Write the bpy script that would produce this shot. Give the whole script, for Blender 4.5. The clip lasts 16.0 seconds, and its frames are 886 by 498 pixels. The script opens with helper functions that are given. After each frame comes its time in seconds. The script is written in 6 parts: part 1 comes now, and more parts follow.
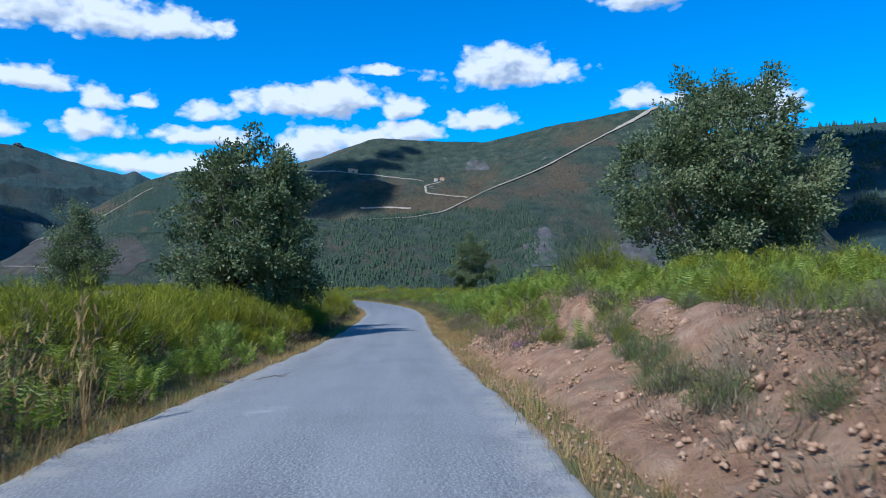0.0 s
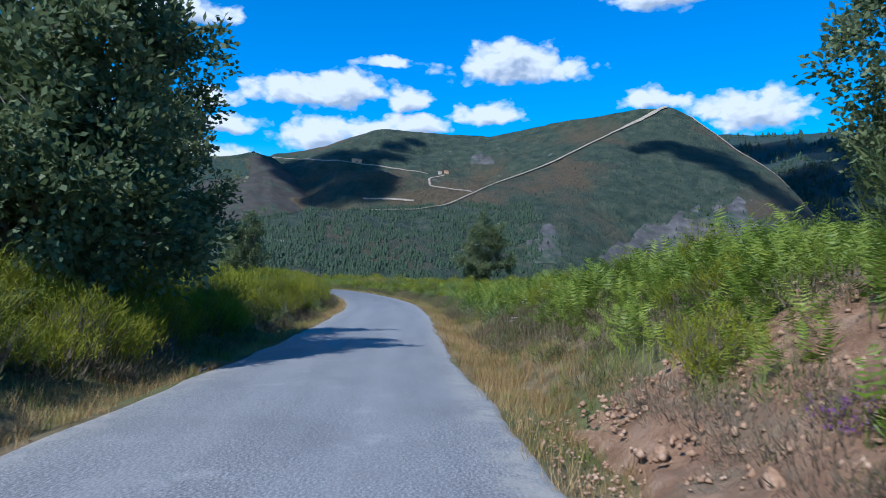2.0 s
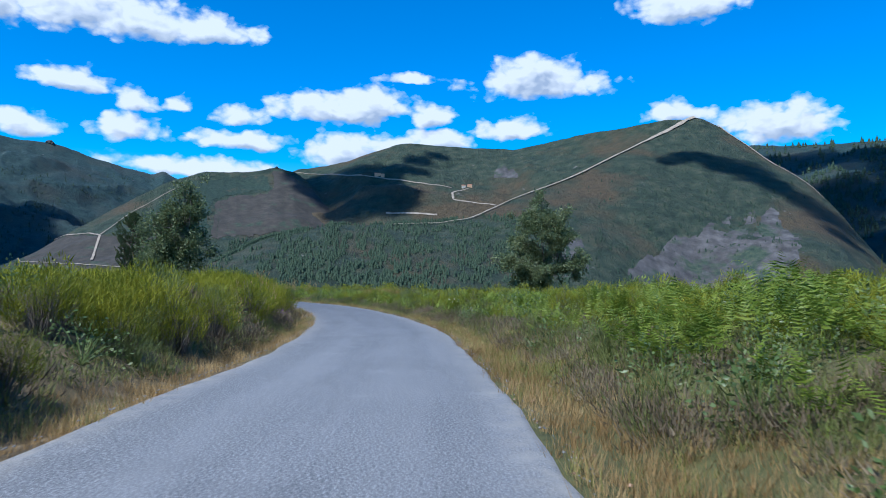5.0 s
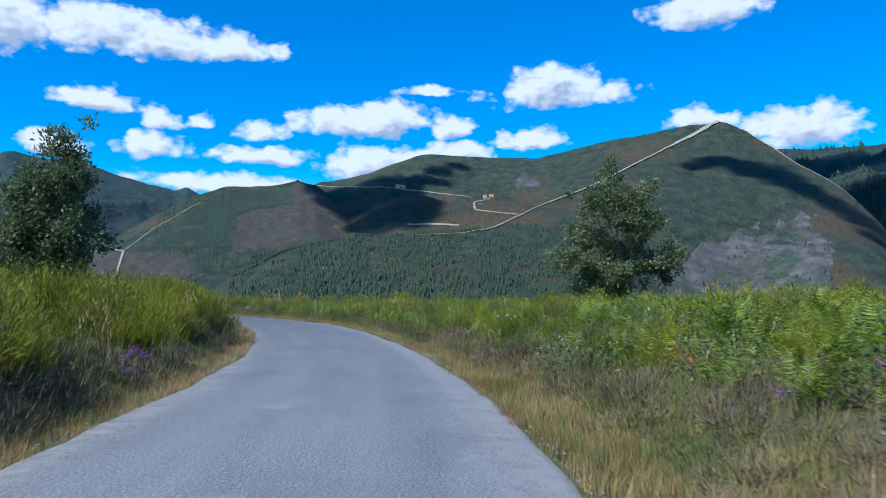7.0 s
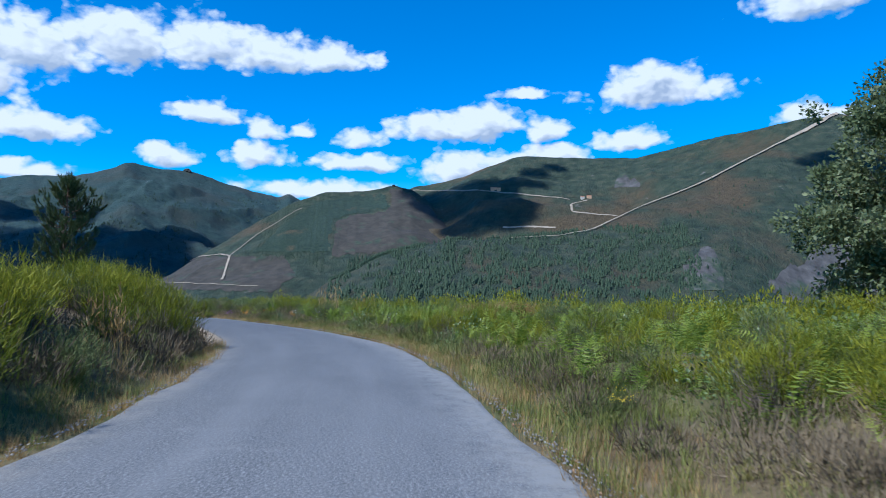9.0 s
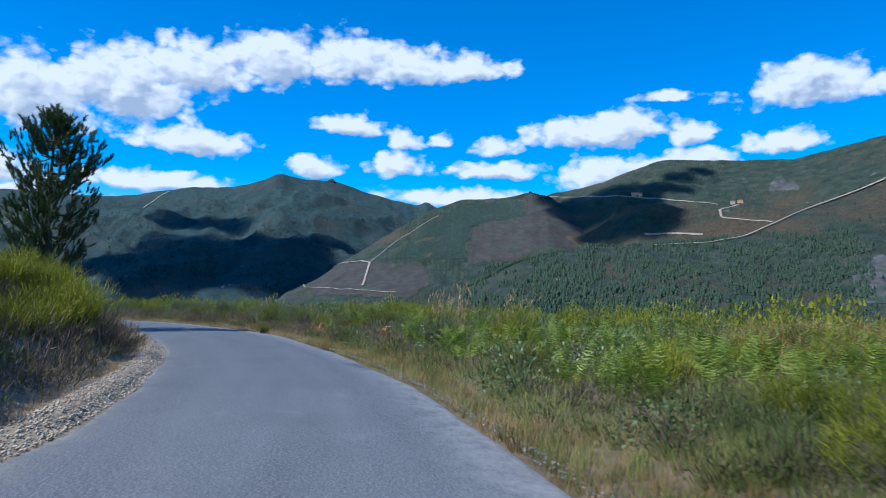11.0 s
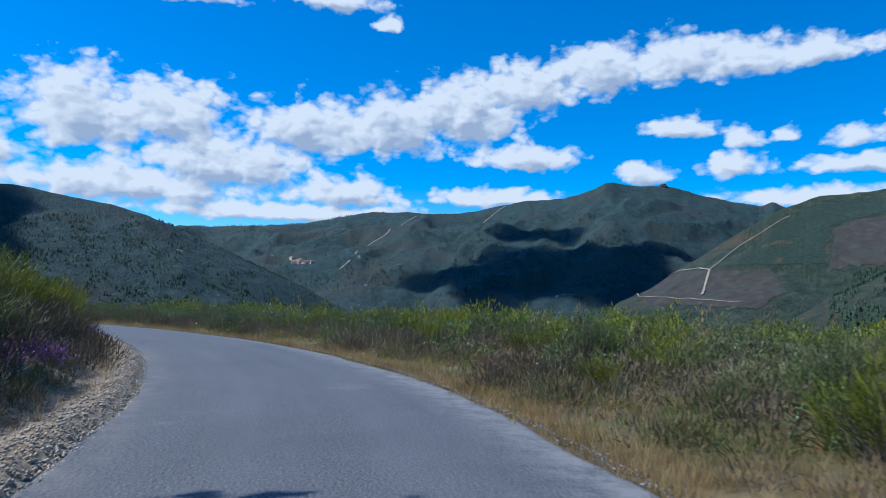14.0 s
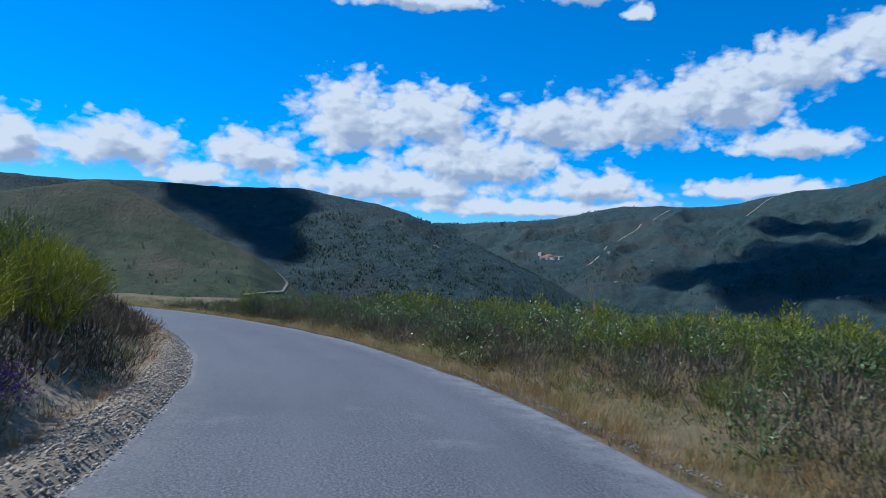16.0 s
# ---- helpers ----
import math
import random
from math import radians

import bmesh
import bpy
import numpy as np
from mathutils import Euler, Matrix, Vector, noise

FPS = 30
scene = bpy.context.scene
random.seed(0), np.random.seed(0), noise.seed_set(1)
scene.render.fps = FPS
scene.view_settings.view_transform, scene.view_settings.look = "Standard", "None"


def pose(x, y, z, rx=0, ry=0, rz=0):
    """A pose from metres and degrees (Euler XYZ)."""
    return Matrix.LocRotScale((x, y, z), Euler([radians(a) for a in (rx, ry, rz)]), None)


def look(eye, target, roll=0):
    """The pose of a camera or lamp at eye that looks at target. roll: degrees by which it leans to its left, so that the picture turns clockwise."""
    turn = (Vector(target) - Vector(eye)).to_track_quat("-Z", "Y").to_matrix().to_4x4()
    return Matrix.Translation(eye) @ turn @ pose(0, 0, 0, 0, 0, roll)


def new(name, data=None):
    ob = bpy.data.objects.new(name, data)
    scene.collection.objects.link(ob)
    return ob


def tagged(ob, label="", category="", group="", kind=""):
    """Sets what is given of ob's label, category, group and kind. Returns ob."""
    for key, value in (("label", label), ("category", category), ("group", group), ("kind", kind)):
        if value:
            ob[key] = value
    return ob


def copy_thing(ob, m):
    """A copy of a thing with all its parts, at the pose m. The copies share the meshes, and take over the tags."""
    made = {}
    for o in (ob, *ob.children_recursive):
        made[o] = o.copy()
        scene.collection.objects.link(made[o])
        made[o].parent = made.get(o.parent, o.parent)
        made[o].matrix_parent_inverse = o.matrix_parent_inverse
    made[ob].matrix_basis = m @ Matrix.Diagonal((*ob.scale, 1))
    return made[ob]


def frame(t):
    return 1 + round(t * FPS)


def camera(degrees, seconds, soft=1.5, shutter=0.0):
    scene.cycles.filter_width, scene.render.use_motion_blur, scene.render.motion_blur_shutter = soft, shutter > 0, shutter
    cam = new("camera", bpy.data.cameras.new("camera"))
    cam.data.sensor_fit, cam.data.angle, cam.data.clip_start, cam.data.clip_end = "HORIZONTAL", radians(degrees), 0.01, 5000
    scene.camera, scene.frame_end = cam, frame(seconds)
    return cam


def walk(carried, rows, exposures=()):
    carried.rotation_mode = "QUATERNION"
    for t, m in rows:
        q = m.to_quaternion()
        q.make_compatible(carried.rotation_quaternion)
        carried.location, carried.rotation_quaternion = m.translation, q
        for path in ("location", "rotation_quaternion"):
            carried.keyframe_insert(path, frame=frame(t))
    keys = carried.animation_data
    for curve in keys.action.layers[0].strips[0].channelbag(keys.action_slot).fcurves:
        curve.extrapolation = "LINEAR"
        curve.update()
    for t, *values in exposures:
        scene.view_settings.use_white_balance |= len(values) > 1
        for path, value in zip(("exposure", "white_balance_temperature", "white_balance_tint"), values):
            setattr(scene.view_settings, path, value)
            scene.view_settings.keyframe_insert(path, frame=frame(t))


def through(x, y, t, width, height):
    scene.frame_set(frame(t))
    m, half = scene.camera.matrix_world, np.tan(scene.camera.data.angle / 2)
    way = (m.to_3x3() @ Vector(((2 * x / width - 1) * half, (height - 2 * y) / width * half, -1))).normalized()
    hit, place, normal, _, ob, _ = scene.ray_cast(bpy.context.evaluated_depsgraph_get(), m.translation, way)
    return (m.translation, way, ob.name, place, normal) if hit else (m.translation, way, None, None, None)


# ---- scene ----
# ---------------------------------------------------------------- camera
cam = camera(63.78, 16.0, soft=1.0, shutter=0.12)
# seconds, x, y, z, pitch, heading, roll (degrees)
PATH = [
    (0.0, -0.000, 0.000, 1.400, 1.79, 0.95, -0.96),
    (0.5, -0.250, 4.501, 1.213, 1.82, 0.83, -0.34),
    (1.0, -0.511, 8.937, 1.004, 1.43, 0.75, -0.36),
    (1.5, -0.757, 13.263, 0.775, 1.49, 0.96, -0.11),
    (2.0, -1.035, 17.495, 0.555, 1.32, 1.07, 1.01),
    (2.5, -1.294, 21.700, 0.358, 2.05, 1.10, 0.75),
    (3.0, -1.565, 25.865, 0.176, 1.83, 1.38, 0.64),
    (3.5, -1.833, 29.988, 0.003, 2.16, 1.72, 0.68),
    (4.0, -2.188, 34.113, -0.160, 2.30, 2.00, 1.07),
    (4.5, -2.456, 38.265, -0.285, 2.40, 2.58, 0.90),
    (5.0, -2.705, 42.442, -0.369, 2.51, 2.98, 0.73),
    (5.5, -2.966, 46.643, -0.429, 2.61, 3.11, 0.55),
    (6.0, -3.259, 50.865, -0.487, 2.71, 3.09, 0.38),
    (6.5, -3.627, 55.107, -0.562, 2.82, 3.34, 0.21),
    (7.0, -4.153, 59.356, -0.657, 3.40, 4.76, -0.11),
    (7.5, -4.790, 63.592, -0.740, 3.28, 6.21, -0.18),
    (8.0, -5.495, 67.798, -0.824, 3.36, 7.81, -0.40),
    (8.5, -6.269, 72.043, -0.887, 3.53, 10.11, -0.18),
    (9.0, -7.186, 76.316, -0.930, 3.71, 12.44, 0.04),
    (9.5, -8.287, 80.602, -0.952, 3.89, 14.54, 0.26),
    (10.0, -9.612, 84.886, -0.964, 4.06, 16.51, 0.48),
    (10.5, -11.239, 89.132, -0.973, 4.24, 18.94, 0.71),
    (11.0, -13.305, 93.263, -0.990, 4.24, 23.37, 0.97),
    (11.5, -15.745, 97.237, -1.017, 4.34, 28.07, 1.13),
    (12.0, -18.469, 101.065, -1.029, 4.36, 32.52, 1.39),
    (12.5, -21.443, 104.713, -1.017, 4.72, 36.37, 2.09),
    (13.0, -24.682, 107.991, -1.005, 4.93, 40.72, 2.31),
    (13.5, -28.052, 111.024, -0.977, 4.80, 45.09, 1.51),
    (14.0, -31.505, 113.726, -0.946, 4.47, 49.62, 1.31),
    (14.5, -35.107, 115.915, -0.928, 4.54, 54.64, 1.80),
    (15.0, -38.713, 117.728, -0.917, 4.26, 59.60, 2.49),
    (15.5, -42.310, 119.180, -0.910, 4.14, 64.25, 2.57),
    (16.0, -45.834, 120.397, -0.941, 3.46, 69.42, 2.65),
]
walk(cam, [(t, pose(x, y, z, 90 + p, 0, h) @ pose(0, 0, 0, 0, 0, r)) for t, x, y, z, p, h, r in PATH],
     exposures=[(0.0, 0.42, 5450, 7), (8.0, 0.44, 5450, 7), (12.0, 0.36, 5450, 7), (16.0, 0.12, 5500, 7)])

# ---------------------------------------------------------------- sun and sky
SUN_TRAVEL = (0.65, 0.76)
SUN_ELEV = radians(50)
h = math.hypot(*SUN_TRAVEL)
SUN_DIR = Vector((-SUN_TRAVEL[0] / h * math.cos(SUN_ELEV), -SUN_TRAVEL[1] / h * math.cos(SUN_ELEV), math.sin(SUN_ELEV)))
sun_data = bpy.data.lights.new("sun", "SUN")
sun_data.energy, sun_data.angle, sun_data.color = 4.7, radians(0.53), (1.0, 0.94, 0.84)
sun = new("sun", sun_data)
sun.matrix_world = look(SUN_DIR * 100, (0, 0, 0))

# clouds: azimuth to the left of +y, elevation, half width, half height, in degrees
CLOUDS_EAST = [(-4.7, 15.6, 5.0, 1.3), (-4.0, 16.6, 3.0, 1.2), (12.2, 13.4, 4.6, 1.25), (9.0, 13.9, 3.6, 1.4), (4.2, 13.0, 1.7, 0.9),
               (11.4, 10.2, 3.2, 1.5), (3.4, 11.3, 2.4, 0.9), (-2.2, 12.0, 3.0, 0.8), (19.2, 12.4, 2.2, 0.8), (19.0, 10.6, 3.4, 0.8),
               (27.2, 10.8, 2.3, 1.0), (31.0, 13.9, 2.4, 1.0), (26.7, 12.9, 1.3, 0.8), (23.6, 13.0, 1.0, 0.6), (5.5, 15.9, 2.0, 0.4),
               (-15.4, 13.0, 2.6, 0.8), (-22.3, 11.8, 4.0, 1.5), (-15.6, 20.6, 4.0, 1.4), (33.8, 10.6, 2.2, 1.0), (22.0, 8.4, 7.0, 0.7),
               (7.0, 10.4, 3.0, 1.0)]
CLOUDS_WEST = [(43.2, 11.9, 4.4, 1.1), (21.3, 18.5, 3.6, 1.0), (26.3, 18.7, 4.2, 1.5), (31.5, 19.0, 4.2, 1.7), (37.0, 18.7, 5.0, 1.9), (43.0, 17.4, 5.5, 1.9),
               (48.0, 15.6, 5.5, 2.6), (54.0, 14.3, 5.5, 2.6), (61.0, 13.6, 5.0, 2.2), (71.0, 14.0, 4.5, 2.4), (77.0, 13.4, 5.0, 3.0),
               (67.0, 11.0, 7.0, 2.2), (84.5, 10.3, 4.0, 1.6), (74.0, 8.6, 9.0, 1.6), (57.5, 8.8, 4.8, 1.2), (45.5, 8.6, 5.0, 0.7),
               (73.2, 22.9, 8.0, 1.0), (59.0, 23.4, 3.6, 0.9), (54.5, 21.8, 1.2, 0.6), (94.5, 9.9, 4.6, 1.9), (101.2, 9.2, 2.4, 2.1),
               (89.0, 8.2, 3.6, 0.9), (62.0, 7.0, 12.0, 0.8)]
# the rest of the sky, out of the view
CLOUDS_BEHIND = [(125, 14, 9, 3), (150, 20, 8, 3), (178, 12, 11, 3), (205, 22, 8, 3), (-48, 13, 7, 2), (-70, 20, 9, 3), (-105, 12, 9, 3),
                 (30, 48, 9, 4), (-60, 50, 10, 4), (120, 45, 9, 4), (75, 36, 8, 3), (-20, 38, 7, 3), (210, 50, 9, 4)]


def cloud_group(clouds):
    """How deep a direction (azimuth, elevation) lies within the clouds: above 0 inside. Flat below, heaped above."""
    g = bpy.data.node_groups.new("cloud_field", "ShaderNodeTree")
    g.interface.new_socket("Vector", in_out="INPUT", socket_type="NodeSocketVector")
    g.interface.new_socket("Depth", in_out="OUTPUT", socket_type="NodeSocketFloat")
    gi, go = g.nodes.new("NodeGroupInput"), g.nodes.new("NodeGroupOutput")

    def vec(op, a, *consts):
        m = g.nodes.new("ShaderNodeVectorMath")
        m.operation = op
        g.links.new(a, m.inputs[0])
        for i, c in enumerate(consts):
            if isinstance(c, tuple):
                m.inputs[i + 1].default_value = c
            else:
                g.links.new(c, m.inputs[i + 1])
        return m

    def num(op, a, b, c=None):
        k = g.nodes.new("ShaderNodeMath")
        k.operation = op
        for i, v in enumerate((a, b, c)):
            if isinstance(v, (int, float)):
                k.inputs[i].default_value = v
            elif v is not None:
                g.links.new(v, k.inputs[i])
        return k.outputs[0]
    last = None
    for a, e, w, hh in clouds:
        up, c = 1.25 * hh, e - 0.3 * hh
        q = vec("MULTIPLY_ADD", gi.outputs[0], (1 / w, 1 / up, 0), (-a / w, -c / up, 0)).outputs[0]
        q = vec("MAXIMUM", q, vec("MULTIPLY", q, (1, -1.9, 0)).outputs[0]).outputs[0]
        d = vec("LENGTH", q).outputs["Value"]
        last = d if last is None else num("SMOOTH_MIN", last, d, 0.32)
    depth = num("SUBTRACT", 1.2, last)
    # rounded heads of two sizes
    for size, much in ((0.62, 0.75), (1.5, 0.40), (3.4, 0.09)):
        v = g.nodes.new("ShaderNodeTexVoronoi")
        v.feature = "SMOOTH_F1"
        v.inputs["Scale"].default_value, v.inputs["Smoothness"].default_value = size, 0.25
        g.links.new(vec("MULTIPLY", gi.outputs[0], (0.8, 1.15, 0)).outputs[0], v.inputs["Vector"])
        depth = num("ADD", depth, num("MULTIPLY", num("SUBTRACT", 0.46, v.outputs["Distance"]), much))
    g.links.new(depth, go.inputs[0])
    return g


def build_world():
    w = bpy.data.worlds.new("sky")
    w.use_nodes = True
    nt = w.node_tree
    nt.nodes.clear()
    N, L = nt.nodes.new, nt.links.new

    def math_node(op, a, b=None, c=None):
        m = N("ShaderNodeMath")
        m.operation = op
        for i, v in enumerate((a, b, c)):
            if v is None:
                continue
            if isinstance(v, (int, float)):
                m.inputs[i].default_value = v
            else:
                L(v, m.inputs[i])
        return m.outputs[0]
    out, bg = N("ShaderNodeOutputWorld"), N("ShaderNodeBackground")
    sky = N("ShaderNodeTexSky")
    sky.sky_type, sky.sun_disc = "NISHITA", False
    sky.sun_elevation, sky.sun_rotation = SUN_ELEV, math.atan2(SUN_DIR.x, SUN_DIR.y)
    sky.altitude, sky.air_density, sky.dust_density, sky.ozone_density = 1200, 1.0, 0.1, 3.0
    hs = N("ShaderNodeHueSaturation")
    hs.inputs["Saturation"].default_value, hs.inputs["Value"].default_value = 1.6, 1.35
    L(sky.outputs[0], hs.inputs["Color"])
    tc, sep = N("ShaderNodeTexCoord"), N("ShaderNodeSeparateXYZ")
    L(tc.outputs["Generated"], sep.inputs[0])
    x, y, z = sep.outputs
    az = math_node("MULTIPLY", math_node("ARCTAN2", math_node("MULTIPLY", x, -1.0), y), 57.2958)
    # azimuth from -130 to 230 degrees
    az = math_node("ADD", az, math_node("MULTIPLY", math_node("LESS_THAN", az, -130.0), 360.0))
    el = math_node("MULTIPLY", math_node("ARCSINE", z), 57.2958)
    cmb = N("ShaderNodeCombineXYZ")
    L(az, cmb.inputs[0])
    L(el, cmb.inputs[1])
    stretch = N("ShaderNodeVectorMath")
    stretch.operation = "MULTIPLY"
    stretch.inputs[1].default_value = (0.75, 1.25, 1)
    L(cmb.outputs[0], stretch.inputs[0])

    def fbm(scale, detail, rough):
        n = N("ShaderNodeTexNoise")
        n.inputs["Scale"].default_value, n.inputs["Detail"].default_value, n.inputs["Roughness"].default_value = scale, detail, rough
        L(stretch.outputs[0], n.inputs["Vector"])
        return n
    warp = fbm(0.5, 5, 0.55)
    off = N("ShaderNodeVectorMath")
    off.operation = "MULTIPLY_ADD"
    L(warp.outputs["Color"], off.inputs[0])
    off.inputs[1].default_value, off.inputs[2].default_value = (2.2, 1.1, 0), (-1.1, -0.55, 0)
    at = N("ShaderNodeVectorMath")
    at.operation = "ADD"
    L(cmb.outputs[0], at.inputs[0])
    L(off.outputs[0], at.inputs[1])

    def moved(dx, dy):
        v = N("ShaderNodeVectorMath")
        v.operation = "ADD"
        v.inputs[1].default_value = (dx, dy, 0)
        L(at.outputs[0], v.inputs[0])
        k = N("ShaderNodeGroup")
        k.node_tree = group
        L(v.outputs[0], k.inputs[0])
        return k.outputs[0]
    group = cloud_group(CLOUDS_EAST + CLOUDS_WEST + CLOUDS_BEHIND)
    depth, above, near = moved(0, 0), moved(0.5, 1.0), moved(0.28, 0.32)
    fine = fbm(1.6, 6, 0.55).outputs["Fac"]
    d = math_node("ADD", depth, math_node("MULTIPLY", math_node("SUBTRACT", fine, 0.5), 0.6))
    mask = N("ShaderNodeMapRange")
    mask.interpolation_type = "SMOOTHSTEP"
    mask.inputs["From Min"].default_value, mask.inputs["From Max"].default_value = -0.14, 0.5
    L(d, mask.inputs["Value"])
    # the under side is greyer where much cloud lies above, and the heads shade one another
    shade = N("ShaderNodeMapRange")
    shade.inputs["From Min"].default_value, shade.inputs["From Max"].default_value = 0.22, 1.15
    relief = math_node("MULTIPLY", math_node("SUBTRACT", near, depth), 1.0)
    soft = math_node("MULTIPLY", math_node("SUBTRACT", fbm(0.5, 4, 0.5).outputs["Fac"], 0.5), 0.9)
    L(math_node("ADD", math_node("ADD", above, relief), soft), shade.inputs["Value"])
    tone = N("ShaderNodeMixRGB")
    tone.inputs[1].default_value, tone.inputs[2].default_value = (6.4, 6.65, 7.0, 1), (3.1, 3.7, 4.8, 1)
    L(shade.outputs[0], tone.inputs[0])
    mix = N("ShaderNodeMixRGB")
    L(mask.outputs[0], mix.inputs[0])
    L(hs.outputs[0], mix.inputs[1])
    L(tone.outputs[0], mix.inputs[2])
    L(mix.outputs[0], bg.inputs[0])
    bg.inputs[1].default_value = 0.1
    L(bg.outputs[0], out.inputs[0])
    scene.world = w


build_world()


# ---------------------------------------------------------------- helpers
def vnoise(p, scale, seed=0, octaves=4):
    """Smooth value noise in -1..1 for an array of points (n, 2 or 3), for heights and scatter."""
    p = np.asarray(p, float) / scale
    if p.shape[1] == 2:
        p = np.c_[p, np.zeros(len(p))]
    total, amp, norm = np.zeros(len(p)), 1.0, 0.0
    for o in range(octaves):
        i = np.floor(p).astype(np.int64)
        f = p - i
        f = f * f * (3 - 2 * f)
        acc = 0
        for dx in (0, 1):
            for dy in (0, 1):
                for dz in (0, 1):
                    hsh = (i[:, 0] + dx) * 374761393 + (i[:, 1] + dy) * 668265263 + (i[:, 2] + dz) * 2147483647 + (seed + o * 17) * 144665
                    hsh = (hsh ^ (hsh >> 13)) * 1274126177
                    v = ((hsh ^ (hsh >> 16)) & 0xFFFF) / 32767.5 - 1
                    wt = (f[:, 0] if dx else 1 - f[:, 0]) * (f[:, 1] if dy else 1 - f[:, 1]) * (f[:, 2] if dz else 1 - f[:, 2])
                    acc = acc + v * wt
        total += acc * amp
        norm += amp
        amp *= 0.5
        p = p * 2.03 + 11.3
    return total / norm


def smooth(a, b, x):
    k = np.clip((x - a) / (b - a), 0, 1)
    return k * k * (3 - 2 * k)


def mesh_from(name, verts, faces, material=None, shade_smooth=False):
    """A mesh from arrays of places and of equal-sided faces."""
    verts, faces = np.asarray(verts, np.float32), np.asarray(faces, np.int32)
    me = bpy.data.meshes.new(name)
    k = faces.shape[1]
    me.vertices.add(len(verts))
    me.vertices.foreach_set("co", verts.ravel())
    me.loops.add(faces.size)
    me.loops.foreach_set("vertex_index", faces.ravel())
    me.polygons.add(len(faces))
    me.polygons.foreach_set("loop_start", np.arange(0, faces.size, k, dtype=np.int32))
    if shade_smooth:
        me.polygons.foreach_set("use_smooth", np.ones(len(faces), bool))
    me.update(calc_edges=True)
    if material:
        me.materials.append(material)
    return me


def part(name, me, parent, label="", m=None):
    ob = new(name, me)
    ob.parent = parent
    if m is not None:
        ob.matrix_basis = m
    if label:
        ob["label"] = label
    return ob


def grid_faces(nu, nv):
    i = np.arange(nu - 1)[:, None] * nv + np.arange(nv - 1)[None, :]
    i = i.ravel()
    return np.c_[i, i + nv, i + nv + 1, i + 1]


# ---------------------------------------------------------------- materials
def ramp_node(nt, cols):
    r = nt.nodes.new("ShaderNodeValToRGB")
    while len(r.color_ramp.elements) < len(cols):
        r.color_ramp.elements.new(0.5)
    for e, (p, c) in zip(r.color_ramp.elements, cols):
        e.position, e.color = p, (*c, 1)
    return r


def surface(name, cols, scale=1.0, rough=0.9, bump=0.3, bump_scale=20.0, patch=None, patch_scale=0.1, patch_range=(0.5, 0.6), bump_dist=0.02,
            stretch=(1, 1, 1), detail=8, specular=0.3, darker=None):
    """Ground-like stuff: grain from one noise, and patches of a second ramp from a larger one."""
    m = bpy.data.materials.new(name)
    m.use_nodes = True
    nt = m.node_tree
    N, L = nt.nodes.new, nt.links.new
    b = nt.nodes["Principled BSDF"]
    b.inputs["Roughness"].default_value = rough
    b.inputs["Specular IOR Level"].default_value = specular
    tc, mp = N("ShaderNodeTexCoord"), N("ShaderNodeMapping")
    mp.inputs["Scale"].default_value = stretch
    L(tc.outputs["Object"], mp.inputs[0])

    def noise_tex(s, d, r=0.6):
        n = N("ShaderNodeTexNoise")
        n.inputs["Scale"].default_value, n.inputs["Detail"].default_value, n.inputs["Roughness"].default_value = s, d, r
        L(mp.outputs[0], n.inputs["Vector"])
        return n.outputs["Fac"]
    r = ramp_node(nt, cols)
    L(noise_tex(scale, detail), r.inputs[0])
    col = r.outputs[0]
    for pc, ps, pr in ([(patch, patch_scale, patch_range)] if patch and not isinstance(patch[0][0], (list, tuple)) else (patch or [])):
        r2 = ramp_node(nt, pc)
        L(noise_tex(scale * 2.3, detail), r2.inputs[0])
        mr = N("ShaderNodeMapRange")
        mr.inputs["From Min"].default_value, mr.inputs["From Max"].default_value = pr
        L(noise_tex(ps, 6), mr.inputs["Value"])
        mx = N("ShaderNodeMixRGB")
        L(mr.outputs[0], mx.inputs[0])
        L(col, mx.inputs[1])
        L(r2.outputs[0], mx.inputs[2])
        col = mx.outputs[0]
    if darker:
        (y0, y1), tone = darker
        sp, mr = N("ShaderNodeSeparateXYZ"), N("ShaderNodeMapRange")
        L(tc.outputs["Object"], sp.inputs[0])
        mr.inputs["From Min"].default_value, mr.inputs["From Max"].default_value = y0, y1
        L(sp.outputs[1], mr.inputs["Value"])
        mx = N("ShaderNodeMixRGB")
        mx.blend_type = "MULTIPLY"
        mx.inputs[2].default_value = (*tone, 1)
        L(mr.outputs[0], mx.inputs[0])
        L(col, mx.inputs[1])
        col = mx.outputs[0]
    L(col, b.inputs["Base Color"])
    if bump:
        bp = N("ShaderNodeBump")
        bp.inputs["Strength"].default_value, bp.inputs["Distance"].default_value = bump, bump_dist
        L(noise_tex(bump_scale, 6, 0.7), bp.inputs["Height"])
        L(bp.outputs[0], b.inputs["Normal"])
    return m


